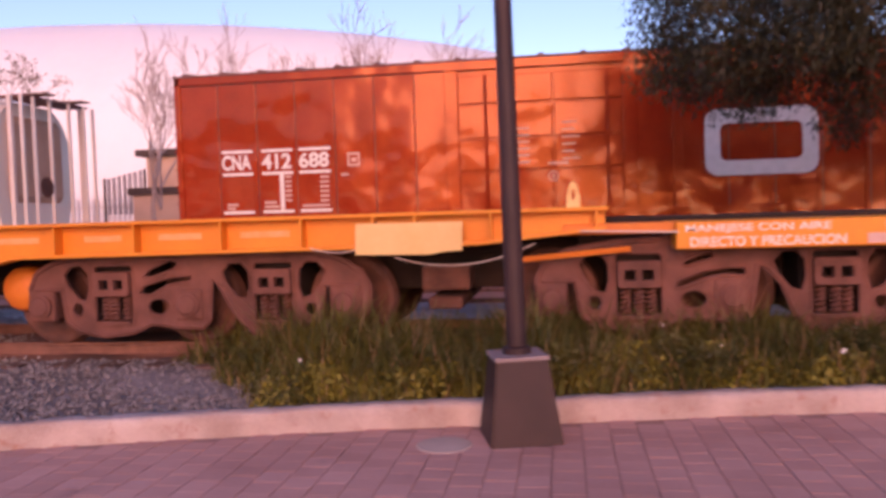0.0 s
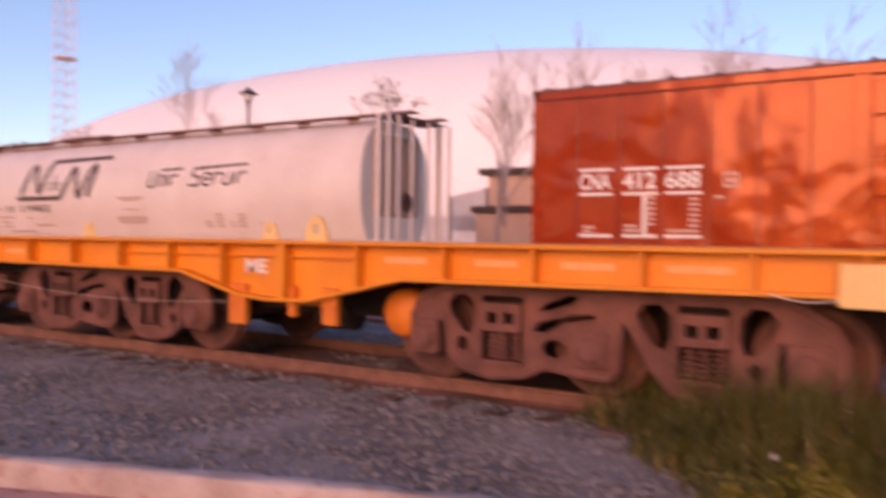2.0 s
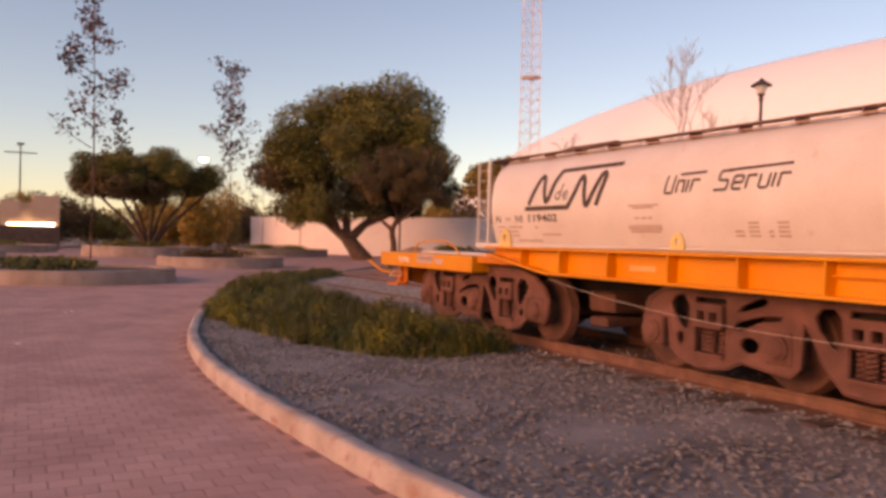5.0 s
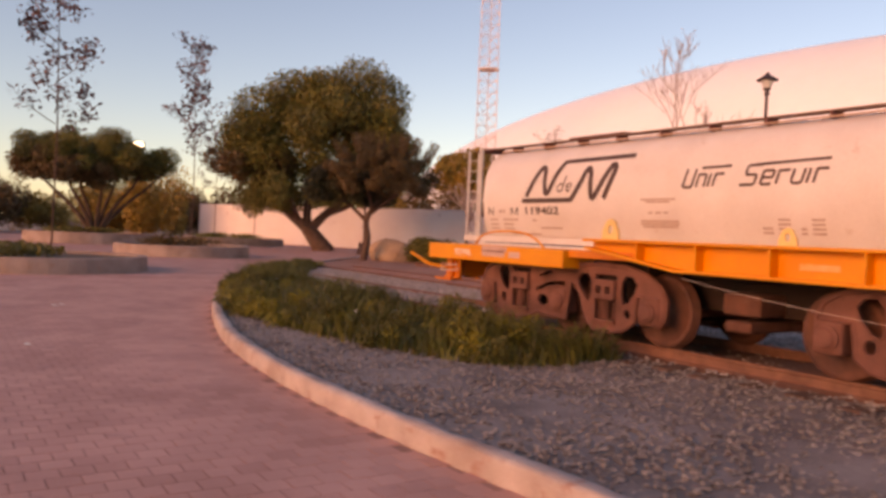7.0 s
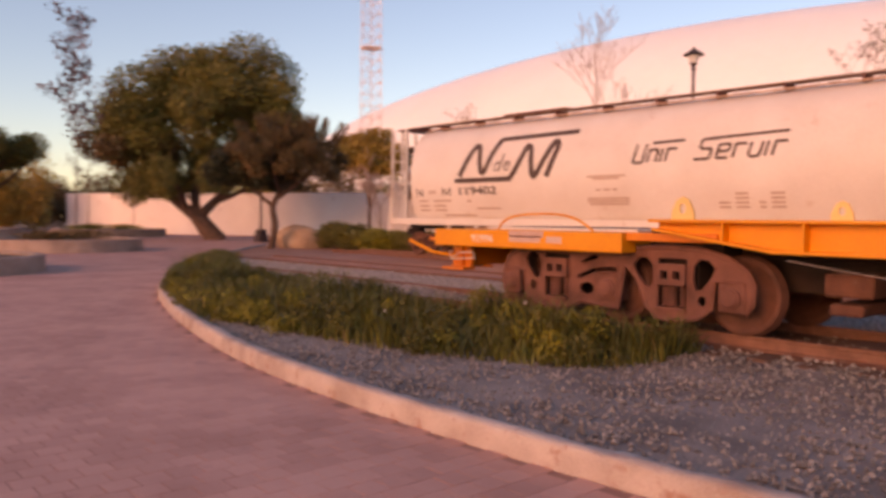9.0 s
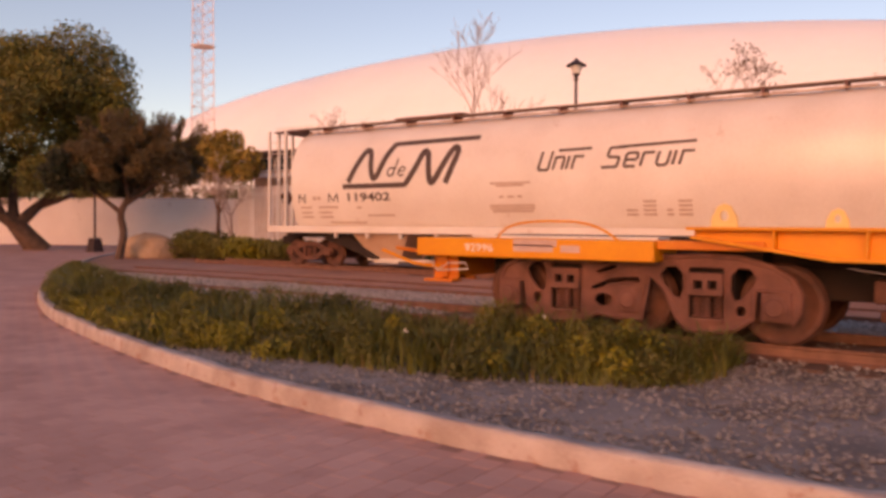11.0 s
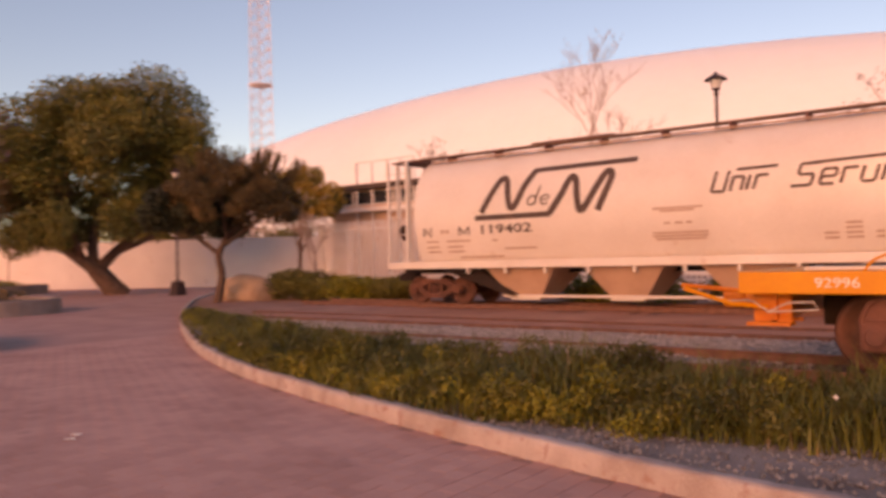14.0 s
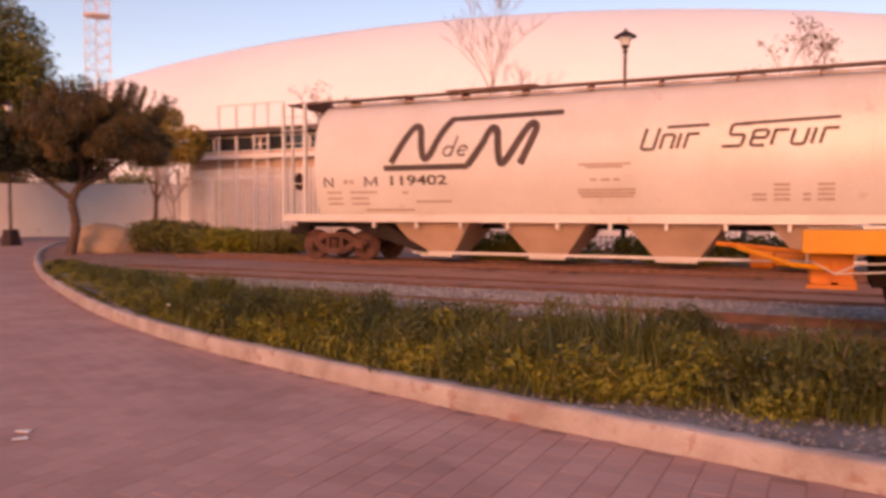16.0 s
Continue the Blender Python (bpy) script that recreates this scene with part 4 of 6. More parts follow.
# roof running boards and hatches
hpart("running_board", boxes((HX0 - 1.1, HX1 + 1.1, HC - 0.95, HC - 0.55, 4.945, 4.985)), WALKWAY, "dull metal roof walkway")
hpart("running_board", boxes((HX0 - 1.1, HX1 + 1.1, HC + 0.55, HC + 0.95, 4.945, 4.985)), WALKWAY)
hpart("hatch_rail", boxes((HX0 + 0.3, HX1 - 0.3, HC - 1.02, HC - 0.97, 4.78, 4.82)), HOPPERSHADE)
for i in range(10):
    x = HX0 + 0.9 + i * 1.78
    hpart("roof_hatch", boxes((x - 0.6, x + 0.6, HC - 0.45, HC + 0.45, 4.78, 4.93), bevel=0.03), HOPPER)
    hpart("walkway_bracket", boxes((x - 0.03, x + 0.03, HC - 1.0, HC - 0.5, 4.76, 4.947)), BOXDARK)
hpart("hatch_cover", boxes((-27.2, -24.6, HC - 1.0, HC - 0.5, 4.985, 5.035)), BOXDARK)
# end platforms, ladders and posts
for x0, d in ((HX0, -1), (HX1, 1)):
    xo = x0 + d * (1.2 if d < 0 else 0.8)
    hpart("end_platform", boxes((min(x0, xo), max(x0, xo), HC - 1.55, HC + 1.55, 1.42, 1.5)), HOPPER)
    hpart("end_walkway", boxes((min(x0, xo), max(x0, xo), HC - 1.3, HC + 1.3, 4.86, 4.90)), BOXDARK, "grated end walkway")
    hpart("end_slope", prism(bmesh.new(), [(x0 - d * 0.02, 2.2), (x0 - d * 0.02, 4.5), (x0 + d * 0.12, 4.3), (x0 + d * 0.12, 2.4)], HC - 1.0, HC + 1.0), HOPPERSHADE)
    for y in (-1.5, -1.05, -0.4, 0.4, 1.05, 1.5):
        hpart("end_post", boxes((xo - 0.035, xo + 0.035, HC + y - 0.035, HC + y + 0.035, 1.45, 4.88)), HOPPER, "pale upright end post")
    for y in (-1.45, 1.45):
        hpart("end_post", boxes((x0 + d * 0.45 - 0.05, x0 + d * 0.45 + 0.05, HC + y - 0.05, HC + y + 0.05, 1.45, 4.88)), HOPPER)
        for k in range(8 if d < 0 else 0):
            hpart("ladder_rung", rod(bmesh.new(), (x0 + d * 0.45, HC + y, 1.7 + k * 0.4), (xo, HC + y, 1.7 + k * 0.4), 0.016), HOPPER)
    hpart("brake_wheel", lathe(bmesh.new(), [(0.24, 0.0), (0.27, 0.015), (0.24, 0.03), (0.22, 0.015)], "x", 20, (xo + d * 0.02, HC - 0.7, 2.6)), RUST)
    hpart("coupler", boxes((min(xo, xo + d * 0.8), max(xo, xo + d * 0.8), HC - 0.15, HC + 0.15, 0.95, 1.22), bevel=0.04), GRIMESHADE)
for xc in (-30.85, -13.75):
    two_axle_truck(hopper, xc, HC, 0.0)


def hlabel(name, me, x, z, material=INK, label="dark brown lettering", zref=None):
    """Lay flat lettering on the curved side: each vertex is moved to the barrel's face."""
    for v in me.vertices:
        v.co.x += x + 22.3
        v.co.z += z
        v.co.y = -barrel(v.co.z) - 0.006 + v.co.y * 0.5
        v.co.z -= 0.25
    me.update()
    return part_mesh(name, me, material, hopper, label)


def ribbon(pts, w):
    """A flat band along a broken line, one strip: mesh data."""
    fine = [pts[0]]
    for (xa, za), (xb, zb) in zip(pts[:-1], pts[1:]):
        k = max(1, int(abs(zb - za) / 0.1) + 1)
        fine += [(xa + (xb - xa) * q / k, za + (zb - za) * q / k) for q in range(1, k + 1)]
    vs, fs = [], []
    for q, (x, z) in enumerate(fine):
        a, b = fine[max(0, q - 1)], fine[min(len(fine) - 1, q + 1)]
        l = math.hypot(b[0] - a[0], b[1] - a[1]) or 1
        ox, oz = -(b[1] - a[1]) / l * w / 2, (b[0] - a[0]) / l * w / 2
        vs += [(x + ox, 0, z + oz), (x - ox, 0, z - oz)]
    fs = [(2 * q, 2 * q + 1, 2 * q + 3, 2 * q + 2) for q in range(len(fine) - 1)]
    me = bpy.data.meshes.new("ribbon")
    me.from_pydata(vs, [], fs)
    return me


W = 0.20
LOGO_A = smooth_path([(-28.62, 3.02), (-28.15, 3.72), (-27.9, 4.0), (-27.72, 3.9), (-27.68, 3.5), (-27.6, 3.15), (-27.42, 3.2), (-27.1, 3.75), (-26.8, 4.14)], 4)
LOGO_B = smooth_path([(-26.28, 2.9), (-25.9, 3.4), (-25.62, 3.86), (-25.45, 3.75), (-25.42, 3.4), (-25.36, 2.98), (-25.2, 3.0), (-24.85, 3.5), (-24.55, 3.92), (-24.38, 3.85), (-24.5, 3.5), (-24.8, 2.9)], 4)
hlabel("emblem_stroke", ribbon(LOGO_A, W), 0, 0)
hlabel("emblem_stroke", ribbon(LOGO_B, W), 0, 0)
hlabel("emblem_bar", ribbon([(-26.85, 4.16), (-23.7, 4.20)], 0.14), 0, 0)
hlabel("emblem_bar", ribbon([(-28.85, 2.88), (-26.25, 2.88)], 0.16), 0, 0)
LOOP_D = [(-26.86 + 0.13 * math.cos(q) + 0.3 * 0.13 * math.sin(q), 3.30 + 0.13 * math.sin(q)) for q in [2 * math.pi * k / 12 for k in range(13)]]
LOOP_E = [(-26.43 + 0.13 * math.cos(q) + 0.3 * 0.13 * math.sin(q), 3.30 + 0.13 * math.sin(q)) for q in [0.2 + 5.4 * k / 12 for k in range(13)]]
hlabel("emblem_dash", ribbon(LOOP_D, 0.055), 0, 0)
hlabel("emblem_dash", ribbon([(-26.78, 3.17), (-26.58, 3.70)], 0.055), 0, 0)
hlabel("emblem_dash", ribbon(LOOP_E, 0.055), 0, 0)
hlabel("emblem_dash", ribbon([(-26.55, 3.30), (-26.31, 3.31)], 0.045), 0, 0)

# angular slanted letters, each a few straight strokes: advance width, strokes
GLYPHS = {
    "U": (0.42, [[(0.0, 0.5), (0.0, 0.03), (0.03, 0.0), (0.27, 0.0), (0.28, 0.03), (0.28, 0.5)]]),
    "n": (0.36, [[(0.0, 0.0), (0.0, 0.35)], [(0.0, 0.33), (0.21, 0.33), (0.24, 0.30), (0.24, 0.0)]]),
    "i": (0.15, [[(0.0, 0.0), (0.0, 0.35)]]),
    "r": (0.34, [[(0.0, 0.0), (0.0, 0.35)], [(0.0, 0.33), (0.24, 0.33)]]),
    "S": (0.44, [[(0.36, 0.5), (0.03, 0.5), (0.0, 0.47), (0.0, 0.29), (0.03, 0.26), (0.27, 0.25), (0.29, 0.22), (0.28, 0.03), (0.25, 0.0), (-0.08, 0.0)]]),
    "e": (0.38, [[(0.26, 0.0), (0.03, 0.0), (0.0, 0.03), (0.0, 0.31), (0.03, 0.34), (0.23, 0.34), (0.26, 0.31), (0.26, 0.18)], [(0.26, 0.17), (0.0, 0.17)]]),
    "v": (0.36, [[(0.0, 0.35), (0.0, 0.05), (0.05, 0.0), (0.2, 0.0), (0.24, 0.04), (0.24, 0.35)]]),
}


def stroke_word(text, x, z, stretch, w):
    """A word in the angular letters, one flat mesh a letter, each stroke a hair proud of the last."""
    for c in text:
        adv, strokes = GLYPHS[c]
        vs, fs = [], []
        for k, st in enumerate(strokes):
            me = ribbon([(a * stretch + 0.3 * b, b) for a, b in st], w)
            o = len(vs)
            vs += [(v.co.x, -0.002 * k, v.co.z) for v in me.vertices]
            fs += [tuple(o + i for i in f.vertices) for f in me.polygons]
        me = bpy.data.meshes.new("letter")
        me.from_pydata(vs, [], fs)
        hlabel("letter", me, x, z)
        x += adv * stretch


stroke_word("Unir", -21.72, 3.16, 1.08, 0.075)
stroke_word("Servir", -19.78, 3.17, 1.17, 0.075)
hlabel("lettering_bar", ribbon([(-21.1, 3.67), (-20.15, 3.69)], 0.075), 0, 0)
hlabel("lettering_bar", ribbon([(-19.4, 3.68), (-17.42, 3.74)], 0.075), 0, 0)
hlabel("lettering", words("119402", 1.75, 0.27, bold=0.02), -28.65, 2.40, INK)
for st in ([(-30.85, 2.38), (-30.85, 2.66), (-30.57, 2.38), (-30.57, 2.66)], [(-29.48, 2.38), (-29.48, 2.66), (-29.29, 2.42), (-29.10, 2.66), (-29.10, 2.38)]):
    hlabel("stencil_stroke", ribbon(st, 0.055), 0, 0, INK, "dark stencil strokes")
for x in (-30.20, -30.0):
    hlabel("stencil_bar", ribbon([(x, 2.52), (x + 0.14, 2.52)], 0.12), 0, 0, INKFADE, "worn dark stencil bars")
for x, w, z in ((-30.8, 0.5, 2.22), (-30.0, 0.9, 2.22), (-30.8, 0.5, 2.05), (-30.0, 0.6, 2.05), (-30.8, 0.5, 1.9), (-30.0, 0.6, 1.9), (-27.9, 1.1, 1.95), (-28.3, 0.2, 2.2), (-29.6, 1.6, 1.72),
                (-23.25, 1.3, 2.84), (-23.05, 0.9, 2.77), (-22.95, 0.16, 2.46), (-22.68, 0.22, 2.46), (-22.38, 0.16, 2.46), (-23.27, 1.43, 2.21), (-23.27, 1.43, 2.13), (-23.2, 1.3, 2.05), (-19.2, 0.3, 2.06), (-19.2, 0.3, 1.95), (-18.75, 0.34, 2.28), (-18.75, 0.34, 2.17), (-18.75, 0.34, 2.06), (-18.75, 0.34, 1.95), (-18.15, 0.16, 2.06), (-18.15, 0.16, 1.95), (-17.85, 0.34, 2.28), (-17.85, 0.34, 2.17), (-17.85, 0.34, 2.06), (-17.85, 0.34, 1.95)):
    hlabel("stencil_bar", ribbon([(x, z), (x + w, z)], 0.06), 0, 0, INKFADE, "worn dark stencil bars")

# ---------------- lamp posts ----------------


def lamp_post(x, y, z, height, label, base=0.50, head=True, turn=6):
    t = thing("street_lamp", x, y, z, label, "street lamp", "park lamps")
    bm = bmesh.new()
    h, b, s = 0.57 * base / 0.5, base / 2, base * 0.35
    v = [bm.verts.new(p) for p in ((-b, -b, -0.02), (b, -b, -0.02), (b, b, -0.02), (-b, b, -0.02), (-s, -s, h), (s, -s, h), (s, s, h), (-s, s, h))]
    for f in ((0, 1, 5, 4), (1, 2, 6, 5), (2, 3, 7, 6), (3, 0, 4, 7), (4, 5, 6, 7), (3, 2, 1, 0)):
        bm.faces.new([v[i] for i in f])
    bmesh.ops.bevel(bm, geom=bm.edges[:], offset=0.012, segments=2, affect="EDGES")
    bmesh.ops.rotate(bm, matrix=Matrix.Rotation(radians(turn), 3, "Z"), verts=bm.verts)
    part("pedestal", bm, IRON, t, "tapered brown pedestal")
    bm = boxes((-s - 0.012, s + 0.012, -s - 0.012, s + 0.012, h - 0.012, h + 0.02), bevel=0.008)
    bmesh.ops.rotate(bm, matrix=Matrix.Rotation(radians(turn), 3, "Z"), verts=bm.verts)
    part("pedestal_cap", bm, IRONTOP, t, "worn pale pedestal cap")
    bm = rod(bmesh.new(), (0, 0, h), (0, 0, height - 0.7 if head else height), 0.072, 0.05, 16)
    part("pole", bm, IRON, t, smooth=False)
    part("pole_ring", lathe(bmesh.new(), [(0.06, h + 0.01), (0.10, h + 0.02), (0.10, h + 0.06), (0.06, h + 0.08)], "z", 16), IRON, t)
    if head:
        z0 = height - 0.75
        part("lantern_neck", lathe(bmesh.new(), [(0.04, z0), (0.10, z0 + 0.08), (0.05, z0 + 0.14), (0.14, z0 + 0.26)], "z", 16), IRON, t)
        part("lantern_glass", lathe(bmesh.new(), [(0.12, z0 + 0.26), (0.21, z0 + 0.50), (0.21, z0 + 0.54)], "z", 16), LAMPGLASS, t, "frosted lantern glass")
        part("lantern_hood", lathe(bmesh.new(), [(0.36, z0 + 0.53), (0.33, z0 + 0.57), (0.18, z0 + 0.66), (0.08, z0 + 0.72), (0.03, z0 + 0.80)], "z", 16), IRON, t, "dark lantern hood")
    return t


near_lamp = lamp_post(0.27, 5.93, 0.0, 6.5, "brown iron lamp post with tapered square pedestal", 0.51, turn=15)
near_lamp.rotation_euler = (0, radians(-0.8), 0)
lamp_post(-23.55, 24.25, 0.1, 7.35, "dark park lamp with hooded lantern behind the trains", 0.62)
lamp_post(-54.5, 25.0, 0.0, 7.2, "dark lamp post beside the paved path", 0.7)

cover = part("manhole_cover", lathe(bmesh.new(), [(0.19, -0.03), (0.195, 0.0), (0.185, 0.006), (0.05, 0.009), (0.02, 0.009)], "z", 32), MANHOLE)
cover.location = (-0.24, 5.70, 0.004)
tagged(cover, "round pale concrete manhole cover in the paving", "manhole cover")
for i, (x, y, r) in enumerate(((-22.85, 2.69, 20), (-17.82, 1.70, -12), (-22.7, 2.55, 60))):
    bm = boxes((-0.05, 0.05, -0.03, 0.03, 0.0, 0.010), bevel=0.003)
    for v in bm.verts:
        v.co.z += 0.03 * abs(noise.noise(v.co * 9))
    o = part("litter_scrap", bm, PETAL)
    o.matrix_basis = pose(x, y, 0.004, 0, 0, r)
    tagged(o, "crumpled white paper scrap on the paving", "litter")

# ---------------- planters ----------------


def planter(x, y, r, h, soil_r, label):
    t = thing("planter", x, y, 0, label, "planter", "round planters")
    part("wall", lathe(bmesh.new(), [(r - 0.26, -0.02), (r, -0.02), (r - 0.02, h - 0.03), (r - 0.05, h), (r - 0.28, h), (r - 0.31, h - 0.03), (r - 0.30, h - 0.12)], "z", 40), PLANTER, t, "low curved concrete wall")
    bm = bmesh.new()
    bmesh.ops.create_circle(bm, cap_ends=True, segments=32, radius=r - 0.25)
    s = part("soil", bm, SOIL, t, "planted soil bed")
    s.location.z = h - 0.10
    return t


PLANTERS = [(-34.9, 3.4, 3.35, 0.47), (-47.6, 11.25, 3.3, 0.55), (-73.0, 22.0, 4.2, 0.6), (-67.5, 10.0, 4.4, 0.75), (-58.0, -3.0, 4.0, 0.55), (-78.0, 0.0, 4.5, 0.6)]
for p in PLANTERS:
    planter(*p, 0, "low round concrete planter with shrubs and a tree")

# ---------------- plants ----------------


def leaf_cloud(name, centres, n, size, material, parent=None, label="", droop=0.0, seed=1, flat=0.0, gap=0.0, aspect=0.5):
    """Many small leaves in and round a set of soft clumps (x, y, z, rx, ry, rz)."""
    rs = np.random.RandomState(seed)
    vols = np.array([c[3] * c[4] * c[5] for c in centres]) ** 0.8
    pick = rs.choice(len(centres), size=n, p=vols / vols.sum())
    C = np.array(centres)[pick]
    d = rs.normal(size=(n, 3))
    d /= np.linalg.norm(d, axis=1)[:, None]
    rad = rs.uniform(0, 1, n) ** 0.28
    P = C[:, :3] + d * C[:, 3:] * rad[:, None] * (0.86 + 0.28 * rs.uniform(size=(n, 1)))
    a = rs.normal(size=(n, 3))
    a[:, 2] = a[:, 2] * (1 - droop) - droop * 1.6
    a /= np.linalg.norm(a, axis=1)[:, None]
    b = np.cross(a, rs.normal(size=(n, 3)))
    b /= np.linalg.norm(b, axis=1)[:, None] + 1e-9
    s = size * rs.uniform(0.6, 1.4, n)[:, None]
    a, b = a * s, b * s * aspect
    V = np.stack([P - a, P + b * 0.9 - a * 0.1, P + a, P - b * 0.9 - a * 0.1], 1).reshape(-1, 3)
    F = np.arange(4 * n).reshape(-1, 4)
    return from_arrays(name, V, F, material, parent, label)


def limb_tree(name, x, y, z, label, forks, bark=BARK, category="tree", group=""):
    """A tree whose wood is a list of tapered limbs: (points, r0, r1)."""
    t = thing(name, x, y, z, label, category, group)
    bm = bmesh.new()
    for pts, r0, r1 in forks:
        ps = smooth_path(pts, 4 if r0 > 0.02 else 1)
        k = len(ps) - 1
        for i in range(k):
            rod(bm, ps[i], ps[i + 1], r0 + (r1 - r0) * i / k, r0 + (r1 - r0) * (i + 1) / k, 9 if r0 > 0.05 else 4, caps=(i == k - 1))
    part("trunk", bm, bark, t, smooth=True)
    return t


def clumps(rs, cx, cy, cz, rx, ry, rz, n, r):
    """Foliage clumps spread over the outside of a wide crown."""
    out = [(cx, cy, cz, rx * 0.66, ry * 0.66, rz * 0.62)]
    for i in range(n):
        a, b = rs.uniform(0, 2 * math.pi), math.asin(rs.uniform(-0.55, 1.0))
        q = rs.uniform(0.62, 0.92)
        k = r * rs.uniform(0.65, 1.3)
        out.append((cx + rx * q * math.cos(a) * math.cos(b), cy + ry * q * math.sin(a) * math.cos(b), cz + rz * q * math.sin(b), k, k, k * 0.75))
    return out


rs = random.Random(11)
# the great pepper tree beyond the path
t = limb_tree("pepper_tree", -61.0, 25.2, 0.0, "broad dense olive-green pepper tree with a leaning trunk", [
    ([(0.75, -0.3, -0.2), (0.35, -0.9, 0.7), (0.0, -1.6, 1.7)], 0.75, 0.5), ([(0.05, -1.5, 1.5), (-0.6, -2.7, 2.6), (-1.4, -4.2, 4.0), (-2.0, -5.5, 5.8)], 0.42, 0.12),
    ([(0.1, -1.45, 1.5), (0.5, -0.5, 2.6), (1.1, 0.6, 3.8), (1.8, 2.2, 6.0)], 0.40, 0.12), ([(0.0, -1.55, 1.6), (-0.3, -1.5, 3.2), (-0.5, -0.8, 5.2), (0.0, 0.5, 9.0)], 0.38, 0.1),
    ([(0.6, -0.3, 2.7), (1.8, 1.4, 3.6), (2.6, 3.2, 5.0)], 0.22, 0.07), ([(-0.3, -2.1, 2.1), (0.6, -3.2, 3.6), (1.0, -4.2, 5.0)], 0.24, 0.08)])
cl = clumps(rs, -0.6, -0.5, 7.8, 6.2, 6.5, 5.0, 52, 1.7) + [(1.6, 1.6, 12.2, 2.3, 2.4, 2.1), (0.8, 3.4, 11.6, 2.4, 2.6, 2.0), (-0.6, -2.4, 11.4, 2.6, 2.6, 1.8), (-1.0, -5.6, 7.6, 2.4, 2.6, 2.6), (0.5, 4.4, 7.6, 2.2, 2.2, 2.8)]
leaf_cloud("crown", cl, 105000, 0.12, LEAF_PEPPER, t, "dense olive-green drooping foliage", 0.45, 3)
leaf_cloud("crown_underside", clumps(rs, -1.5, -6.0, 6.0, 2.8, 2.6, 2.4, 8, 1.2), 8000, 0.14, LEAF_BROWN, t, "browner foliage", 0.45, 4)
boughs = []
for i in range(46):
    a, q = rs.uniform(0, 2 * math.pi), rs.uniform(0.45, 0.9)
    px, py = -0.6 + 6.0 * q * math.cos(a), -0.5 + 6.3 * q * math.sin(a)
    side = 0.5 * px + 0.86 * py
    boughs.append((px, py, 4.6 + 0.14 * side + rs.uniform(-0.5, 0.7), 0.9, 0.9, 1.25))
leaf_cloud("hanging_foliage", boughs, 26000, 0.13, LEAF_PEPPER, t, "drooping outer boughs", 0.7, 5, aspect=0.35)
# the smaller tree at the end of the kerb
t = limb_tree("young_tree", -42.6, 18.9, 0.12, "small dark spreading tree at the kerb's end", [
    ([(0, 0, -0.1), (0.15, 0.16, 1.1), (0.08, 0.08, 2.0), (0.5, 0.4, 2.9)], 0.19, 0.12), ([(0.3, 0.25, 2.4), (1.6, 1.0, 3.4), (2.9, 1.6, 4.5)], 0.10, 0.025), ([(0.08, 0.08, 2.0), (-1.1, -0.7, 3.1), (-2.2, -1.3, 4.0)], 0.11, 0.025),
    ([(0.5, 0.4, 2.8), (0.6, 0.6, 4.2), (1.0, 0.7, 5.6)], 0.09, 0.018), ([(0.4, 0.25, 2.6), (1.3, -0.6, 3.8), (1.6, -1.0, 5.0)], 0.08, 0.018), ([(0.5, 0.4, 2.8), (1.6, 1.6, 4.4), (2.4, 2.2, 5.4)], 0.07, 0.018)])
leaf_cloud("crown", clumps(rs, 0.7, 0.6, 4.1, 3.1, 3.1, 1.7, 110, 0.38)[1:] + [(0.6, 0.5, 4.1, 1.7, 1.7, 1.0), (1.2, 0.9, 4.9, 1.2, 1.2, 0.8)], 36000, 0.075, LEAF_BROWN, t, "sparse brownish-olive foliage", -0.35, 6, aspect=0.3)
twigs = []
for i in range(90):
    a, q = rs.uniform(0, 2 * math.pi), math.sqrt(rs.uniform(0.0, 0.8))
    cx, cy, cz = 0.7 + 2.7 * q * math.cos(a), 0.6 + 2.7 * q * math.sin(a), 4.1 + 1.55 * math.sqrt(1 - 0.8 * q * q)
    for k in range(5):
        twigs.append((cx + 0.12 * k * q * math.cos(a), cy + 0.12 * k * q * math.sin(a), cz + 0.17 * k, 0.11 - 0.014 * k, 0.11 - 0.014 * k, 0.15))
leaf_cloud("twig_foliage", twigs, 13000, 0.06, LEAF_BROWN, t, "feathery upright twig ends", -0.5, 18, aspect=0.28)
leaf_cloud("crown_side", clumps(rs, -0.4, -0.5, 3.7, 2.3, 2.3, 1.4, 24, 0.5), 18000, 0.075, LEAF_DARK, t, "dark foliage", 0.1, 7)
# the wide two-stemmed tree in a planter
stems = []
for y1, x1, z1 in ((-4.2, -1.0, 4.9), (-2.6, 1.4, 5.4), (-1.2, -1.6, 5.8), (0.4, 1.2, 5.9), (1.8, -1.2, 5.6), (3.2, 1.0, 5.3), (4.7, 0.4, 4.9)):
    stems.append(([(0.02 * x1, 0.05 * y1, -0.1), (0.1 * x1, 0.17 * y1, 0.9), (0.35 * x1, 0.42 * y1, 2.2), (0.7 * x1, 0.75 * y1, 3.6), (x1, y1, z1)], 0.2, 0.05))
t = limb_tree("spreading_tree", -67.5, 10.2, 0.6, "flat-topped olive tree with many stems fanning from a planter", stems)
cl = [c for c in clumps(rs, 0, 0, 5.3, 5.2, 6.0, 2.3, 90, 0.85) if math.hypot(c[1] - 3.1, c[2] - 6.7) > c[4] * 0.9 + 0.3 or c[3] > 3]
leaf_cloud("crown", cl, 72000, 0.10, LEAF_PEPPER, t, "olive-green flat-topped foliage", 0.1, 9, aspect=0.35)
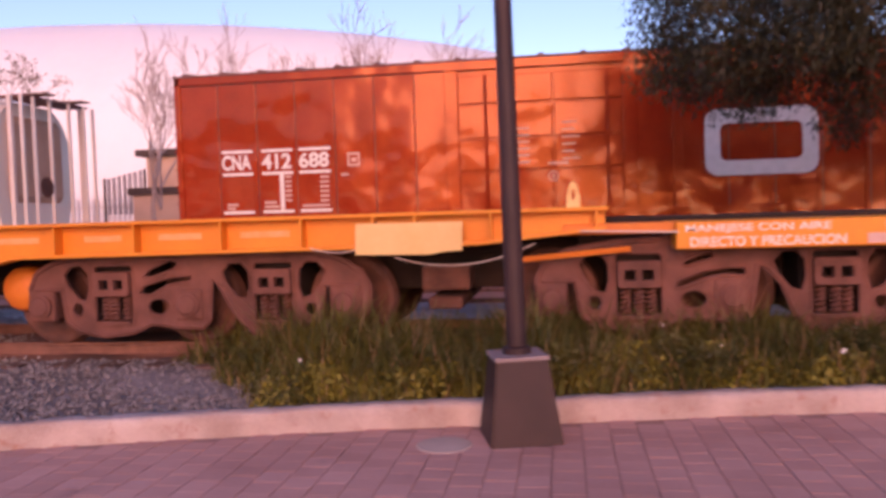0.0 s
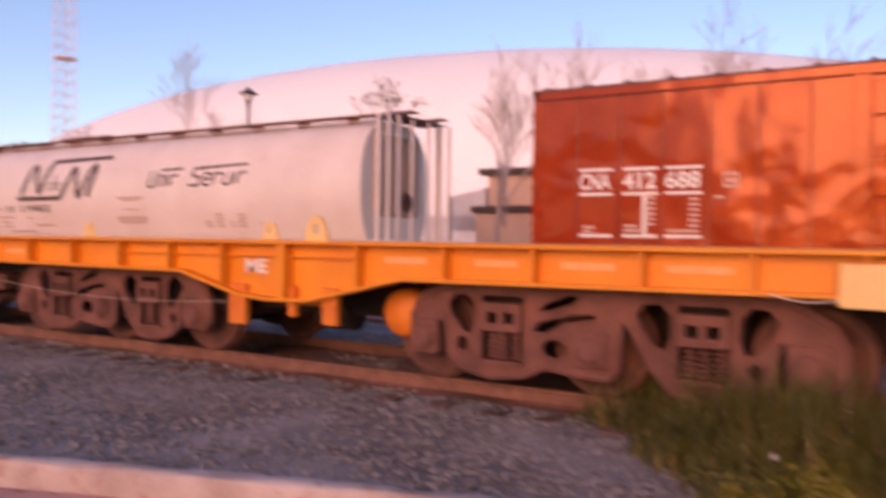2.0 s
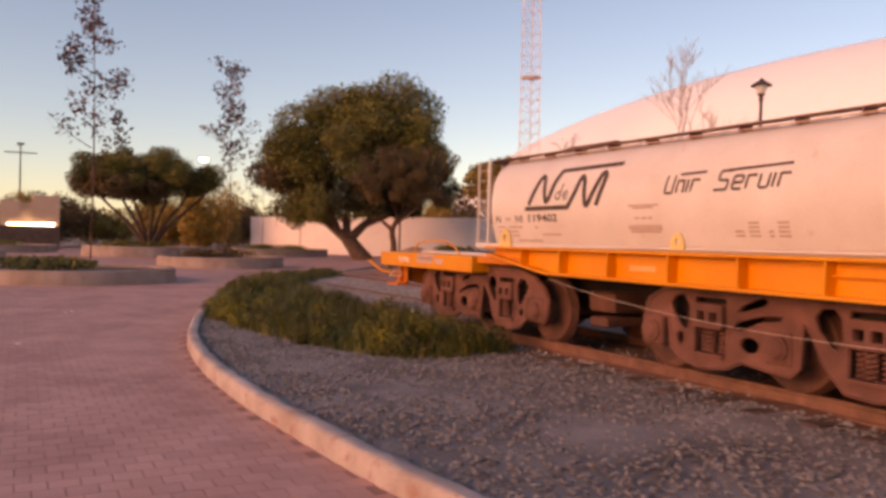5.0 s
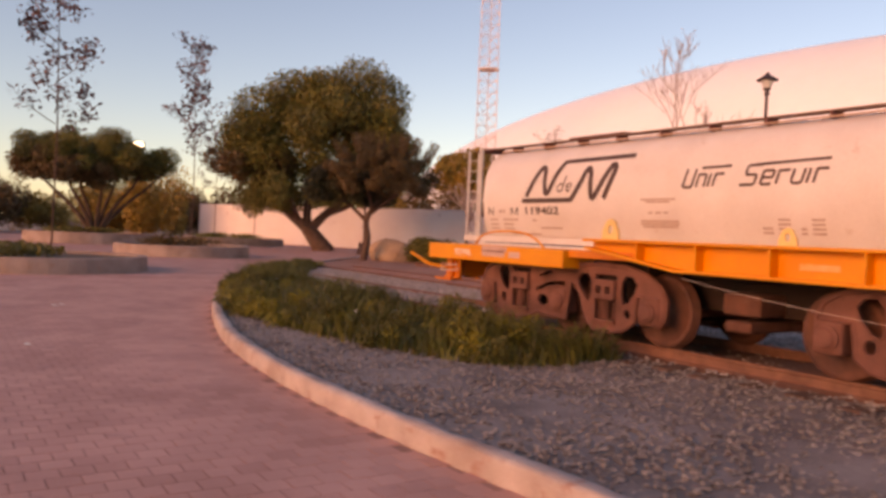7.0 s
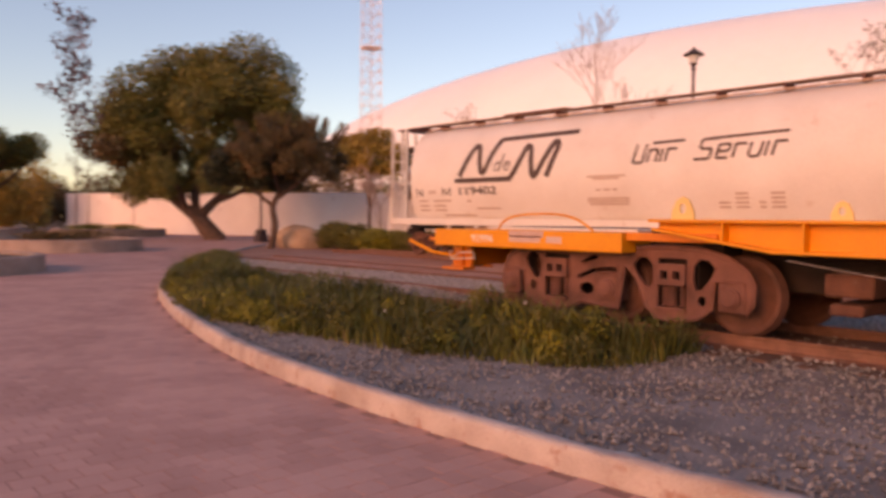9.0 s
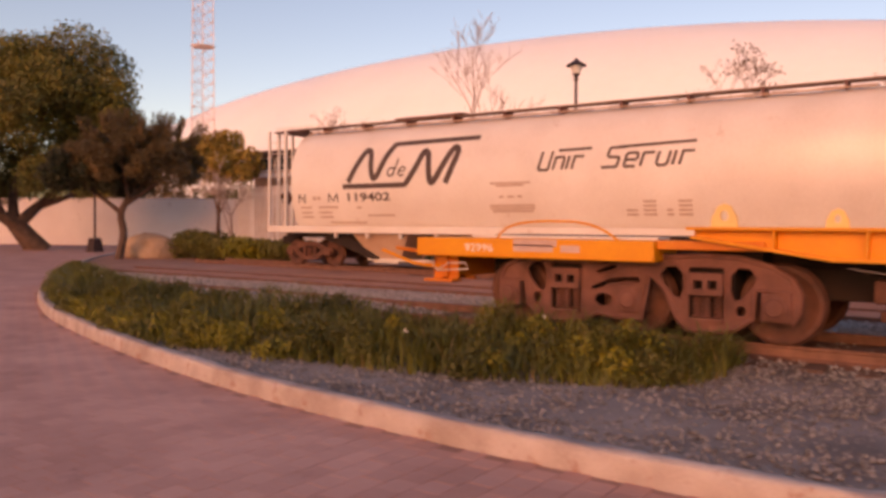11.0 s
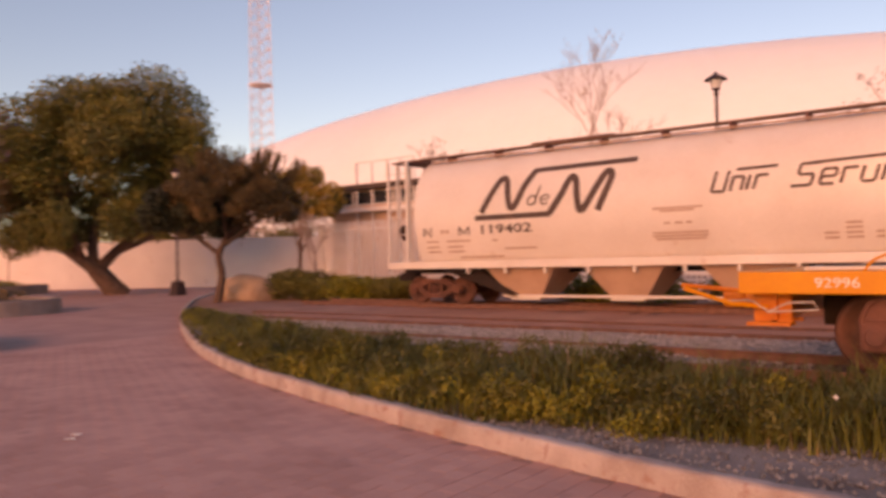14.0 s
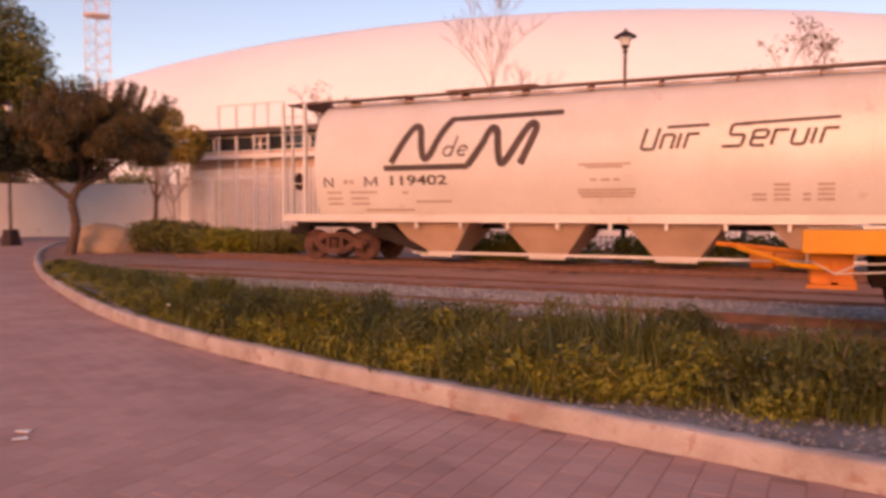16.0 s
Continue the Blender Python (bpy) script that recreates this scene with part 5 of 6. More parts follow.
leaf_cloud("crown_underside", clumps(rs, 1.5, -2.2, 4.4, 3.6, 3.4, 1.5, 16, 0.8), 12000, 0.115, LEAF_BROWN, t, "reddish-brown lower foliage", 0.2, 10)


def slender_tree(x, y, z, h, label, n, seed, top_share=0.55):
    r = random.Random(seed)
    forks = [([(0, 0, -0.1), (0.05, 0.08, h * 0.35), (-0.06, 0.05, h * 0.7), (0.02, -0.02, h)], 0.036, 0.01)]
    cents = []
    for i in range(22):
        zz = h * (1 - top_share) + h * top_share * (i + 0.5) / 22
        a = r.uniform(0, 6.28)
        l = (1.45 - 0.9 * (zz / h - 0.4)) * r.uniform(0.5, 1.2)
        e = (l * math.cos(a), l * math.sin(a), zz + l * 0.75)
        forks.append(([(0, 0, zz), (e[0] * 0.5, e[1] * 0.5, zz + l * 0.3), e], 0.022, 0.006))
        for k in range(3):
            s = r.uniform(0.35, 1.0)
            cents.append((e[0] * s, e[1] * s, zz + l * 0.75 * s, 0.46, 0.46, 0.42))
    t = limb_tree("slender_tree", x, y, z, label, forks, BARK, "tree", "slender planter trees")
    leaf_cloud("crown", cents, n, 0.11, LEAF_PURPLE, t, "sparse dull purple leaves", 0.2, seed)


slender_tree(-36.6, 4.0, 0.35, 11.6, "tall slender tree with sparse purple leaves in a planter", 1250, 21, 0.66)
slender_tree(-47.6, 11.6, 0.4, 10.2, "tall slender tree with sparse purple leaves in a planter", 1100, 22)
slender_tree(-72.5, 23.6, 0.4, 11.0, "thin young tree with dull purple leaves", 900, 23)
slender_tree(-74.0, 20.6, 0.4, 9.0, "thin young tree with dull purple leaves", 500, 24)


def bare_tree(x, y, h, spread, seed, label, base=0.0, leaf=0):
    r = random.Random(seed)
    forks = []

    def grow(p, d, l, rad, depth):
        q = p + d * l
        mid = p + d * l * 0.5 + Vector((r.uniform(-1, 1), r.uniform(-1, 1), 0)) * l * 0.06
        forks.append(([tuple(p), tuple(mid), tuple(q)], max(rad, 0.009), max(rad * 0.62, 0.0065)))
        if depth:
            for k in range(4 if depth > 3 else 3):
                nd = (d + Vector((r.uniform(-1, 1), r.uniform(-1, 1), r.uniform(0.0, 0.7))) * spread).normalized()
                grow(p + d * l * r.uniform(0.45, 1.0), nd, l * r.uniform(0.5, 0.8), rad * 0.5, depth - 1)
    grow(Vector((0, 0, -0.1)), Vector((0.02, 0, 1)).normalized(), h * 0.40, 0.10, 5)
    t = limb_tree("bare_tree", x, y, base, label, forks, BARKPALE, "tree", "leafless trees")
    if leaf:
        tips = [f[0][-1] for f in forks if f[1] <= 0.0091]
        leaf_cloud("crown", [(*p, 0.16, 0.16, 0.13) for p in tips], leaf, 0.055, LEAF_BROWN, t, "a few dry brown leaves", 0.1, seed)
    return t


bare_tree(-29.5, 26.0, 10.2, 0.85, 31, "leafless pale tree behind the hopper car")
bare_tree(-13.2, 26.0, 10.4, 0.7, 32, "leafless pale tree between the two cars")
bare_tree(-20.2, 27.0, 8.4, 0.95, 33, "low twiggy tree with dry leaves behind the hopper car", leaf=2600)
bare_tree(-5.4, 27.0, 9.8, 0.9, 34, "leafless twiggy tree behind the boxcar")
bare_tree(-7.6, 27.5, 7.6, 0.9, 37, "leafless twiggy tree behind the boxcar")
bare_tree(-36.0, 27.0, 7.5, 0.7, 35, "small twiggy tree with dry leaves behind the hopper car", leaf=1600)
bare_tree(-48.6, 30.0, 6.0, 0.6, 36, "thin leafless tree beside the fence")
t = limb_tree("yellowing_tree", -50.5, 30.6, 0.0, "yellowing tree in front of the building", [([(0, 0, 0), (0.1, 0, 2.5), (0.2, 0.1, 5)], 0.14, 0.06), ([(0.1, 0, 2.2), (0.9, 0.3, 3.8)], 0.07, 0.03), ([(0.1, 0, 2.2), (-0.9, 0.3, 4.0)], 0.07, 0.03)])
leaf_cloud("crown", clumps(rs, 0, 0, 5.3, 2.7, 2.7, 1.9, 20, 0.8), 9000, 0.13, LEAF_YELLOW, t, "yellow-green foliage", 0.2, 15)
# the dark pepper tree hanging over the flat car's end
t = limb_tree("hanging_pepper_tree", 7.4, 11.8, 0.1, "dark pepper tree with hanging foliage over the train", [
    ([(0, 0, -0.1), (-0.2, -0.1, 1.6), (-0.6, -0.4, 3.2)], 0.42, 0.30), ([(-0.6, -0.4, 3.0), (-2.2, -1.5, 4.2), (-4.2, -2.4, 5.0)], 0.2, 0.05), ([(-0.6, -0.4, 3.0), (0.8, -1.8, 4.6), (1.6, -3.4, 5.4)], 0.2, 0.05), ([(-0.6, -0.4, 3.2), (-0.4, 1.0, 5.4), (0.4, 2.0, 7.2)], 0.22, 0.05)])
cents = clumps(rs, -0.8, -1.0, 6.0, 5.2, 4.2, 2.6, 34, 1.2)
for i in range(260):
    a = rs.uniform(-3.5, 0.2)
    q = rs.uniform(0.5, 1.05)
    cx, cy = -0.6 + 4.9 * q * math.cos(a), -0.9 + 3.4 * q * math.sin(a)
    low = 2.4 + 0.5 * noise.noise(Vector((cx * 0.8, cy * 0.8, 2))) + (0.55 if cx < -3.6 else 0)
    for k in range(4):
        cents.append((cx, cy, low + 0.35 + k * 0.75, 0.33, 0.33, 0.55))
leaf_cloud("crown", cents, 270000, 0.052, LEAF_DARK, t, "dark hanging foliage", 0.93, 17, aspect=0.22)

# shrubs: low clumps of leaves


def shrub(x, y, z, rx, ry, h, n, size, material, label, seed):
    r = random.Random(seed)
    t = thing("shrub", x, y, z, label, "shrub", "garden shrubs")
    c = [(r.uniform(-0.7, 0.7) * rx, r.uniform(-0.7, 0.7) * ry, h * r.uniform(0.3, 0.68), rx * 0.4, ry * 0.4, h * 0.36) for i in range(12)]
    bm = bmesh.new()
    for q in c[:6]:
        rod(bm, (q[0] * 0.3, q[1] * 0.3, -0.05), (q[0], q[1], q[2]), 0.02, 0.008, 5)
    part("stems", bm, BARK, t)
    leaf_cloud("leaves", c, n, size, material, t, "", 0.1, seed)
    return t


shrub(-41.2, 21.8, 0.05, 2.9, 1.4, 1.4, 9000, 0.07, LEAF_PEPPER, "dense green shrub beside the far track", 41)
shrub(-38.2, 22.0, 0.05, 2.4, 1.3, 1.15, 8000, 0.07, HERB, "yellow-green shrub beside the far track", 42)
shrub(-35.4, 22.2, 0.05, 2.2, 1.2, 1.0, 7000, 0.07, LEAF_PEPPER, "low green shrub beside the far track", 43)
shrub(-25.6, 23.0, 0.05, 3.4, 1.0, 1.05, 6000, 0.08, HERB, "green shrub behind the hopper car", 44)
shrub(-20.4, 23.0, 0.05, 3.4, 1.0, 1.05, 6000, 0.08, HERB, "green shrub behind the hopper car", 45)
for i, (x, y, r, h) in enumerate(PLANTERS):
    shrub(x + 0.6, y - 0.7, h - 0.12, r * 0.6, r * 0.6, 0.5, 1500, 0.09, (LEAF_PEPPER, LEAF_BROWN, HERB)[i % 3], "low planting in a round planter", 50 + i)
for i in range(17):
    y = -62 + i * 5.6
    far = 104 + 7 * math.sin(i * 2.1)
    shrub(-far, y, -0.03, 4.6, 4.4, (6.2, 4.8, 7.0, 5.6)[i % 4], 6500, 0.2, (LEAF_BROWN, LEAF_YELLOW, LEAF_PEPPER, LEAF_YELLOW)[i % 4], "far bushy hedge plants across the park", 60 + i)
shrub(-88, 18.5, -0.03, 3.2, 3.0, 6.8, 5500, 0.17, LEAF_YELLOW, "tall ochre bush beside the boundary wall", 58)
for i, (x, y) in enumerate(((-112, 36), (-104, 43), (-98, 49), (-92, 55), (-86, 60.5))):
    shrub(x, y, -0.03, 5.0, 4.6, 7.5 + 0.6 * (i % 2), 5000, 0.24, (LEAF_BROWN, LEAF_PEPPER, LEAF_YELLOW)[i % 3], "tall bushy growth behind the boundary wall", 90 + i)
shrub(-92, 14.5, -0.03, 3.2, 3.0, 5.2, 4500, 0.17, LEAF_YELLOW, "ochre bush near the boundary wall", 57)
shrub(-93, 21.5, -0.03, 3.0, 3.0, 7.6, 4500, 0.17, LEAF_YELLOW, "tall hazy ochre bush behind the wall's end", 56)

# boulder by the young tree
bm = bmesh.new()
bmesh.ops.create_icosphere(bm, subdivisions=3, radius=1)
for v in bm.verts:
    v.co *= 1 + 0.22 * noise.noise(v.co * 1.3) + 0.06 * noise.noise(v.co * 4)
    v.co = Vector((v.co.x * 1.3, v.co.y * 1.0, max(v.co.z, -0.5) * 0.8))
b = part("boulder", bm, ROCK, smooth=False)
b.matrix_basis = pose(-42.8, 20.7, 0.42, 0, 0, 30)
tagged(b, "large tan boulder on the ground beside the shrubs", "boulder")

# ---------------- far buildings ----------------
# the great white membrane hall
vs, fs = [], []
NU, NV = 72, 22
AX_, BX_, CX_ = 107.4, 28.7, 24.2
for j in range(NV + 1):
    e = (math.pi / 2) * j / NV
    for i in range(NU):
        a = 2 * math.pi * i / NU
        vs.append((AX_ * math.cos(a) * math.cos(e), BX_ * math.sin(a) * math.cos(e), CX_ * math.sin(e)))
for j in range(NV):
    for i in range(NU):
        fs.append((j * NU + i, j * NU + (i + 1) % NU, (j + 1) * NU + (i + 1) % NU, (j + 1) * NU + i))
hall = thing("membrane_hall", -85.2, 93, -0.05, "huge white domed hall with a smooth membrane roof", "hall")
hall.rotation_euler = (0, 0, -0.18)
from_arrays("roof", vs, fs, MEMBRANE, hall, "smooth white membrane roof", smooth=True).location.z = 1.25
part("base_wall", lathe(bmesh.new(), [(0.98, 0), (1.003, 0), (1.003, 1.4), (0.98, 1.4)], "z", 72), WALLPAINT, hall).scale = (AX_, BX_, 1)

# white boundary wall with piers
wall = thing("wall_boundary", -70, 34, 0, "long white painted boundary wall behind the trees", "wall", "", "structure")
WP = [(-88.0, 23.3), (-58.0, 41.0), (-50, 34.5)]
for (xa, ya), (xb, yb) in zip(WP[:-1], WP[1:]):
    l = math.hypot(xb - xa, yb - ya)
    bm = boxes((0, l, -0.12, 0.12, -0.05, 3.55), (0, l, -0.17, 0.17, 3.55, 3.67), bevel=0.01)
    o = part("wall_run", bm, WALLPAINT, wall)
    o.matrix_basis = pose(xa + 70, ya - 34, 0, 0, 0, math.degrees(math.atan2(yb - ya, xb - xa)))

# white picket fence behind the cars
fence = thing("picket_fence", -30, 32, 0, "tall white steel picket fence behind the trains", "fence")
pk = None
for i in range(230):
    x = -50.2 + i * 0.24
    if pk is None:
        bm = boxes((-0.055, 0.055, -0.02, 0.02, 0.35, 4.0), bevel=0.006)
        pk = part("picket", bm, FENCE, fence)
        pk.location.x = x + 30
    else:
        share(pk, fence, pose(x + 30, 0, 0) @ Matrix.Diagonal((1, 1, 1 if x < -37 else 0.68, 1)))
for i in range(26):
    share(pk, fence, pose(-20.4 - i * 0.19, 0.2 + i * 0.2, 0))
for x0, x1, z in ((-20.3, 25.2, 0.5), (-20.3, -7.0, 3.5), (-7.0, 25.2, 2.3)):
    part("fence_rail", boxes((x0, x1, 0.02, 0.06, z, z + 0.08)), FENCE, fence)
part("fence_plinth", boxes((-20.3, 25.2, -0.1, 0.12, -0.05, 0.38), bevel=0.01), WALLPAINT, fence)


def building(name, x0, x1, y0, y1, h, label, wins, eave=0.5, paint=BEIGE, said="beige rendered wall"):
    t = thing(name, (x0 + x1) / 2, (y0 + y1) / 2, 0, label, "building")
    cx, cy = (x0 + x1) / 2, (y0 + y1) / 2
    part("wall", boxes((x0 - cx, x1 - cx, y0 - cy, y1 - cy, -0.05, h)), paint, t, said)
    part("roof", boxes((x0 - cx - eave, x1 - cx + eave, y0 - cy - eave, y1 - cy + eave, h, h + 0.28), bevel=0.02), ROOFDARK, t, "flat roof with a dark edge")
    for wx, wz, ww, wh in wins:
        w = part("window", boxes((wx - cx - 0.06, wx - cx + ww + 0.06, y0 - cy - 0.05, y0 - cy - 0.004, wz - 0.06, wz + wh + 0.06)), FENCE, t, "white window surround")
        part("pane", boxes((wx - cx, wx - cx + ww, y0 - cy - 0.06, y0 - cy - 0.045, wz, wz + wh)), GLASS, w, "dark window pane")
    return t


building("gatehouse", -17.6, -10.2, 33.2, 38.0, 4.55, "small beige flat-roofed gatehouse", (), 0.35)
screen = thing("louvre_screen", -17.4, 31.0, 0.0, "grey slatted steel screen beside the kiosk", "screen")
part("screen_frame", boxes((-0.95, -0.87, -0.04, 0.04, -0.05, 3.5), (0.87, 0.95, -0.04, 0.04, -0.05, 3.85)), ROOFDARK, screen)
for i in range(7):
    x = -0.72 + i * 0.24
    part("slat", boxes((x - 0.07, x + 0.07, -0.03, 0.03, 2.0, 3.5 + 0.05 * i), bevel=0.01), SLATGREY, screen)
building("low_kiosk", -16.6, -13.6, 30.2, 31.4, 2.75, "small pale kiosk with a slab roof", (), 0.15)
b = building("service_building", -52.6, -40.0, 35.4, 46, 6.2, "tan building with a dark flat roof and a white ledge", [(-52.2 + i * 1.72, 5.3, 1.5, 0.75) for i in range(7)], 0.7, BEIGE, "tan rendered wall")
part("ledge", boxes((-6.7, 6.3, -5.9, -5.3, 4.78, 5.05), bevel=0.02), WALLPAINT, b, "white projecting ledge")
part("parapet", boxes((-6.6, 6.4, -5.6, 5.4, 6.48, 6.62), bevel=0.02), WALLPAINT, b, "white parapet edge")
frame_top = thing("terrace_frame", -47.5, 35.0, 0.0, "white steel stair and railing frame beside the building", "railing")
for x in (-49.9, -48.6, -47.3, -46.3, -45.2):
    part("post", boxes((x + 47.45, x + 47.55, -0.05, 0.05, -0.05, 7.9)), FENCE, frame_top)
for z in (6.35, 7.85):
    part("rail", boxes((-2.45, 2.35, -0.04, 0.04, z, z + 0.08)), FENCE, frame_top)
for i in range(14):
    part("rung", boxes((0.25, 1.2, -0.03, 0.03, 0.4 + i * 0.43, 0.46 + i * 0.43)), FENCE, frame_top)

# pale stall with a lit strip under its eave, far along the path
stall = thing("market_stall", -91.0, 2.4, 0, "pale low stall with a lit strip under the eave", "stall")
part("wall", boxes((-2, 2, -2.4, -0.7, -0.05, 4.6), (-2, 2, 0.3, 2.6, -0.05, 5.1), (-2, 1.6, -0.7, 0.3, -0.05, 4.4), bevel=0.02), BEIGE, stall, "beige rendered wall")
# Added dark panel: keeps the strip from brightening the wall below it.
part("shutter", boxes((1.6, 2.06, -2.45, 2.65, -0.05, 2.2), bevel=0.01), ROOFDARK, stall, "dark panel added to keep the lower wall from glowing")
part("light_strip", boxes((2.0, 2.14, -1.8, 2.2, 2.24, 2.42), bevel=0.01), LITLAMP, stall, "warm lit strip")
pole = thing("utility_pole", -97.0, 1.6, 0, "thin dark utility pole beyond the hedge", "pole")
part("shaft", rod(bmesh.new(), (0, 0, -0.05), (0, 0, 10.6), 0.11, 0.07, 8), IRON, pole)
part("cross_arm", boxes((-0.06, 0.06, -1.5, 1.5, 9.7, 9.82)), IRON, pole)
part("lamp_head", boxes((-0.2, 0.2, -0.35, 0.35, 10.55, 10.75), bevel=0.04), IRON, pole)

# a far floodlight that is already lit
lit = thing("floodlight_mast", -398.0, 79.6, 0, "far floodlight mast with its lights on", "floodlight mast")
part("mast", rod(bmesh.new(), (0, 0, -0.1), (0, 0, 38.5), 0.35, 0.2, 8), TOWER, lit)
part("light_bank", boxes((-0.3, 0.3, -2.2, 2.2, 37.0, 39.0), bevel=0.05), IRON, lit, "dark floodlight frame")
part("lens", boxes((0.31, 0.5, -2.0, 2.0, 37.2, 38.8), bevel=0.05), LITLAMP, lit, "glowing floodlight panel")

# lattice mast
mast = thing("lattice_mast", -84.9, 56.4, 0, "tall pale red and white lattice radio mast", "mast")
H, W0, W1 = 62.0, 1.5, 0.9
for k in range(3):
    a = 2 * math.pi * k / 3 + 0.4
    part("leg", rod(bmesh.new(), (W0 * math.cos(a), W0 * math.sin(a), 0), (W1 * math.cos(a), W1 * math.sin(a), H), 0.065, 0.05, 6), TOWER, mast)
for i in range(46):
    z0, z1 = H * i / 46, H * (i + 1) / 46
    bm = bmesh.new()
    for k in range(3):
        a, b = 2 * math.pi * k / 3 + 0.4, 2 * math.pi * (k + 1) / 3 + 0.4
        w0, w1 = W0 + (W1 - W0) * z0 / H, W0 + (W1 - W0) * z1 / H
        rod(bm, (w0 * math.cos(a), w0 * math.sin(a), z0), (w1 * math.cos(b), w1 * math.sin(b), z1), 0.035, n=4, caps=False)
        rod(bm, (w0 * math.cos(a), w0 * math.sin(a), z0), (w0 * math.cos(b), w0 * math.sin(b), z0), 0.03, n=4, caps=False)
    part("lattice_bay", bm, TOWER, mast)
for z in (21.6,):
    part("rest_platform", lathe(bmesh.new(), [(0.2, z), (1.35, z), (1.35, z + 0.1), (0.2, z + 0.1)], "z", 12), TOWER, mast)

# treeline behind the camera, which shows in the glossy paint of the boxcar
for i, (x, y, h, w) in enumerate(((-66, -62, 9, 12), (-54, -64, 12, 11), (-46, -61, 13, 10), (-38, -63, 14, 10), (-31, -61, 13, 9), (-24, -63, 11, 9), (-16, -60, 9.0, 8), (-7.5, -62, 8.0, 8), (0.5, -60, 11.5, 7), (8, -62, 7.5, 8), (14.5, -61, 10.5, 7), (22, -60, 8, 8), (31, -62, 9.5, 8), (44, -62, 7, 10), (58, -61, 10, 12))):
    t = limb_tree("park_tree", x, y, -0.03, "dark park tree on the far side of the path", [([(0, 0, 0), (0.1, 0, h * 0.3), (0, 0.1, h * 0.6)], 0.3, 0.15)])
    leaf_cloud("crown", clumps(rs, 0, 0, h * 0.62, w * 0.55, w * 0.5, h * 0.33, 14, w * 0.22), 3500, 0.4, LEAF_DARK, t, "", 0.2, 80 + i)

# ---------------- grass strips ----------------


def blades(name, n, area, height, width, material, seed, label, lean=0.5, z=0.11):
    """Curved grass blades over an area given by a sampler."""
    rs_ = np.random.RandomState(seed)
    V, F = [], []
    made = 0
    while made < n:
        x, y, k = area(rs_)
        if k is None:
            continue
        h = height * k * rs_.uniform(0.45, 1.15)
        a = rs_.uniform(0, 6.283)
        l = lean * h * rs_.uniform(0.2, 1.0)
        dx, dy = math.cos(a), math.sin(a)
        wx, wy = -dy * width * 0.5, dx * width * 0.5
        b = len(V)
        V += [(x - wx, y - wy, z), (x + wx, y + wy, z), (x + dx * l * 0.3 - wx * 0.8, y + dy * l * 0.3 - wy * 0.8, z + h * 0.55), (x + dx * l * 0.3 + wx * 0.8, y + dy * l * 0.3 + wy * 0.8, z + h * 0.55), (x + dx * l, y + dy * l, z + h)]
        F += [(b, b + 1, b + 3, b + 2), (b + 2, b + 3, b + 4)]
        made += 1
    ob = from_arrays(name, V, F, material)
    return tagged(ob, label, "grass", "", "stuff")


def right_strip(r):
    x = r.uniform(-3.3, 9.0)
    y0 = kerb_y(x) + 0.24
    y = r.uniform(y0, 8.05)
    edge = -1.75 - (y - 6.1) * 0.75 + 0.35 * noise.noise(Vector((y * 2.2, 1, 4)))
    if x < edge:
        return 0, 0, None
    k = min(1.0, 0.35 + (x - edge) * 0.9) * (0.62 + 0.5 * min(1.0, (y - y0) / 0.8))
    return x, y, k * (0.8 + 0.4 * noise.noise(Vector((x * 1.7, y * 1.7, 0))))


def left_front(x):
    if x > -13.6:
        return 99
    return max(kerb_y(x) + 0.22, float(np.interp(x, [-40, -20.5, -19.6, -16.6, -14.8, -13.9, -13.6], [-5, 4.6, 4.9, 5.05, 5.55, 5.95, 6.8])))


def left_strip(r):
    x = r.uniform(-36.0, -13.6)
    y0 = left_front(x)
    y1 = float(np.interp(x, [-36, -33, -27, -22, -19.4, -13.6], [13.4, 12.1, 9.2, 7.7, 7.75, 7.75]))
    if y1 <= y0:
        return 0, 0, None
    y = r.uniform(y0, y1)
    e = min(y - y0, y1 - y)
    k = min(1.0, 0.45 + e * 0.9) * (0.75 + 0.45 * noise.noise(Vector((x * 0.9, y * 0.9, 5)))) * float(np.interp(x, [-36, -30, -25, -22], [0.6, 0.9, 1.15, 1.0]))
    return x, y, k


blades("strip_grass", 15000, right_strip, 0.66, 0.018, GRASS, 1, "tall dark green grass in the strip beside the kerb", 1.15)
blades("strip_grass_dry", 1900, right_strip, 0.72, 0.012, GRASS_DRY, 2, "dry straw-coloured grass stalks among the green", 0.9)
blades("strip_grass", 22000, left_strip, 0.68, 0.022, GRASS, 3, "dark green grass and weeds on the ballast bank", 1.1)
blades("strip_grass_dry", 700, left_strip, 0.62, 0.012, GRASS_DRY, 4, "dry straw-coloured stalks among the weeds", 0.9)


def herb_cloud(name, area, n_clumps, n, size, seed, label, low, high, material):
    r = np.random.RandomState(seed)
    c = []
    while len(c) < n_clumps:
        x, y, k = area(r)
        if k is None:
            continue
        s = r.uniform(0.10, 0.22)
        c.append((x, y, 0.12 + r.uniform(low, high) * k, s, s, s * 0.8))
    ob = leaf_cloud(name, c, n, size, material, None, "", 0.0, seed)
    return tagged(ob, label, "herbs", "", "stuff")


def right_front(r):
    x, y, k = right_strip(r)
    return (x, kerb_y(x) + 0.25 + (y - kerb_y(x)) * 0.25, k) if k is not None and x > -1.75 else (x, y, None)


def left_edge(r):
    x, y, k = left_strip(r)
    return (x, left_front(x) + abs(r.normal()) * 0.45, k) if k is not None and x < -16.5 - 2.5 * r.uniform() else (x, y, None)


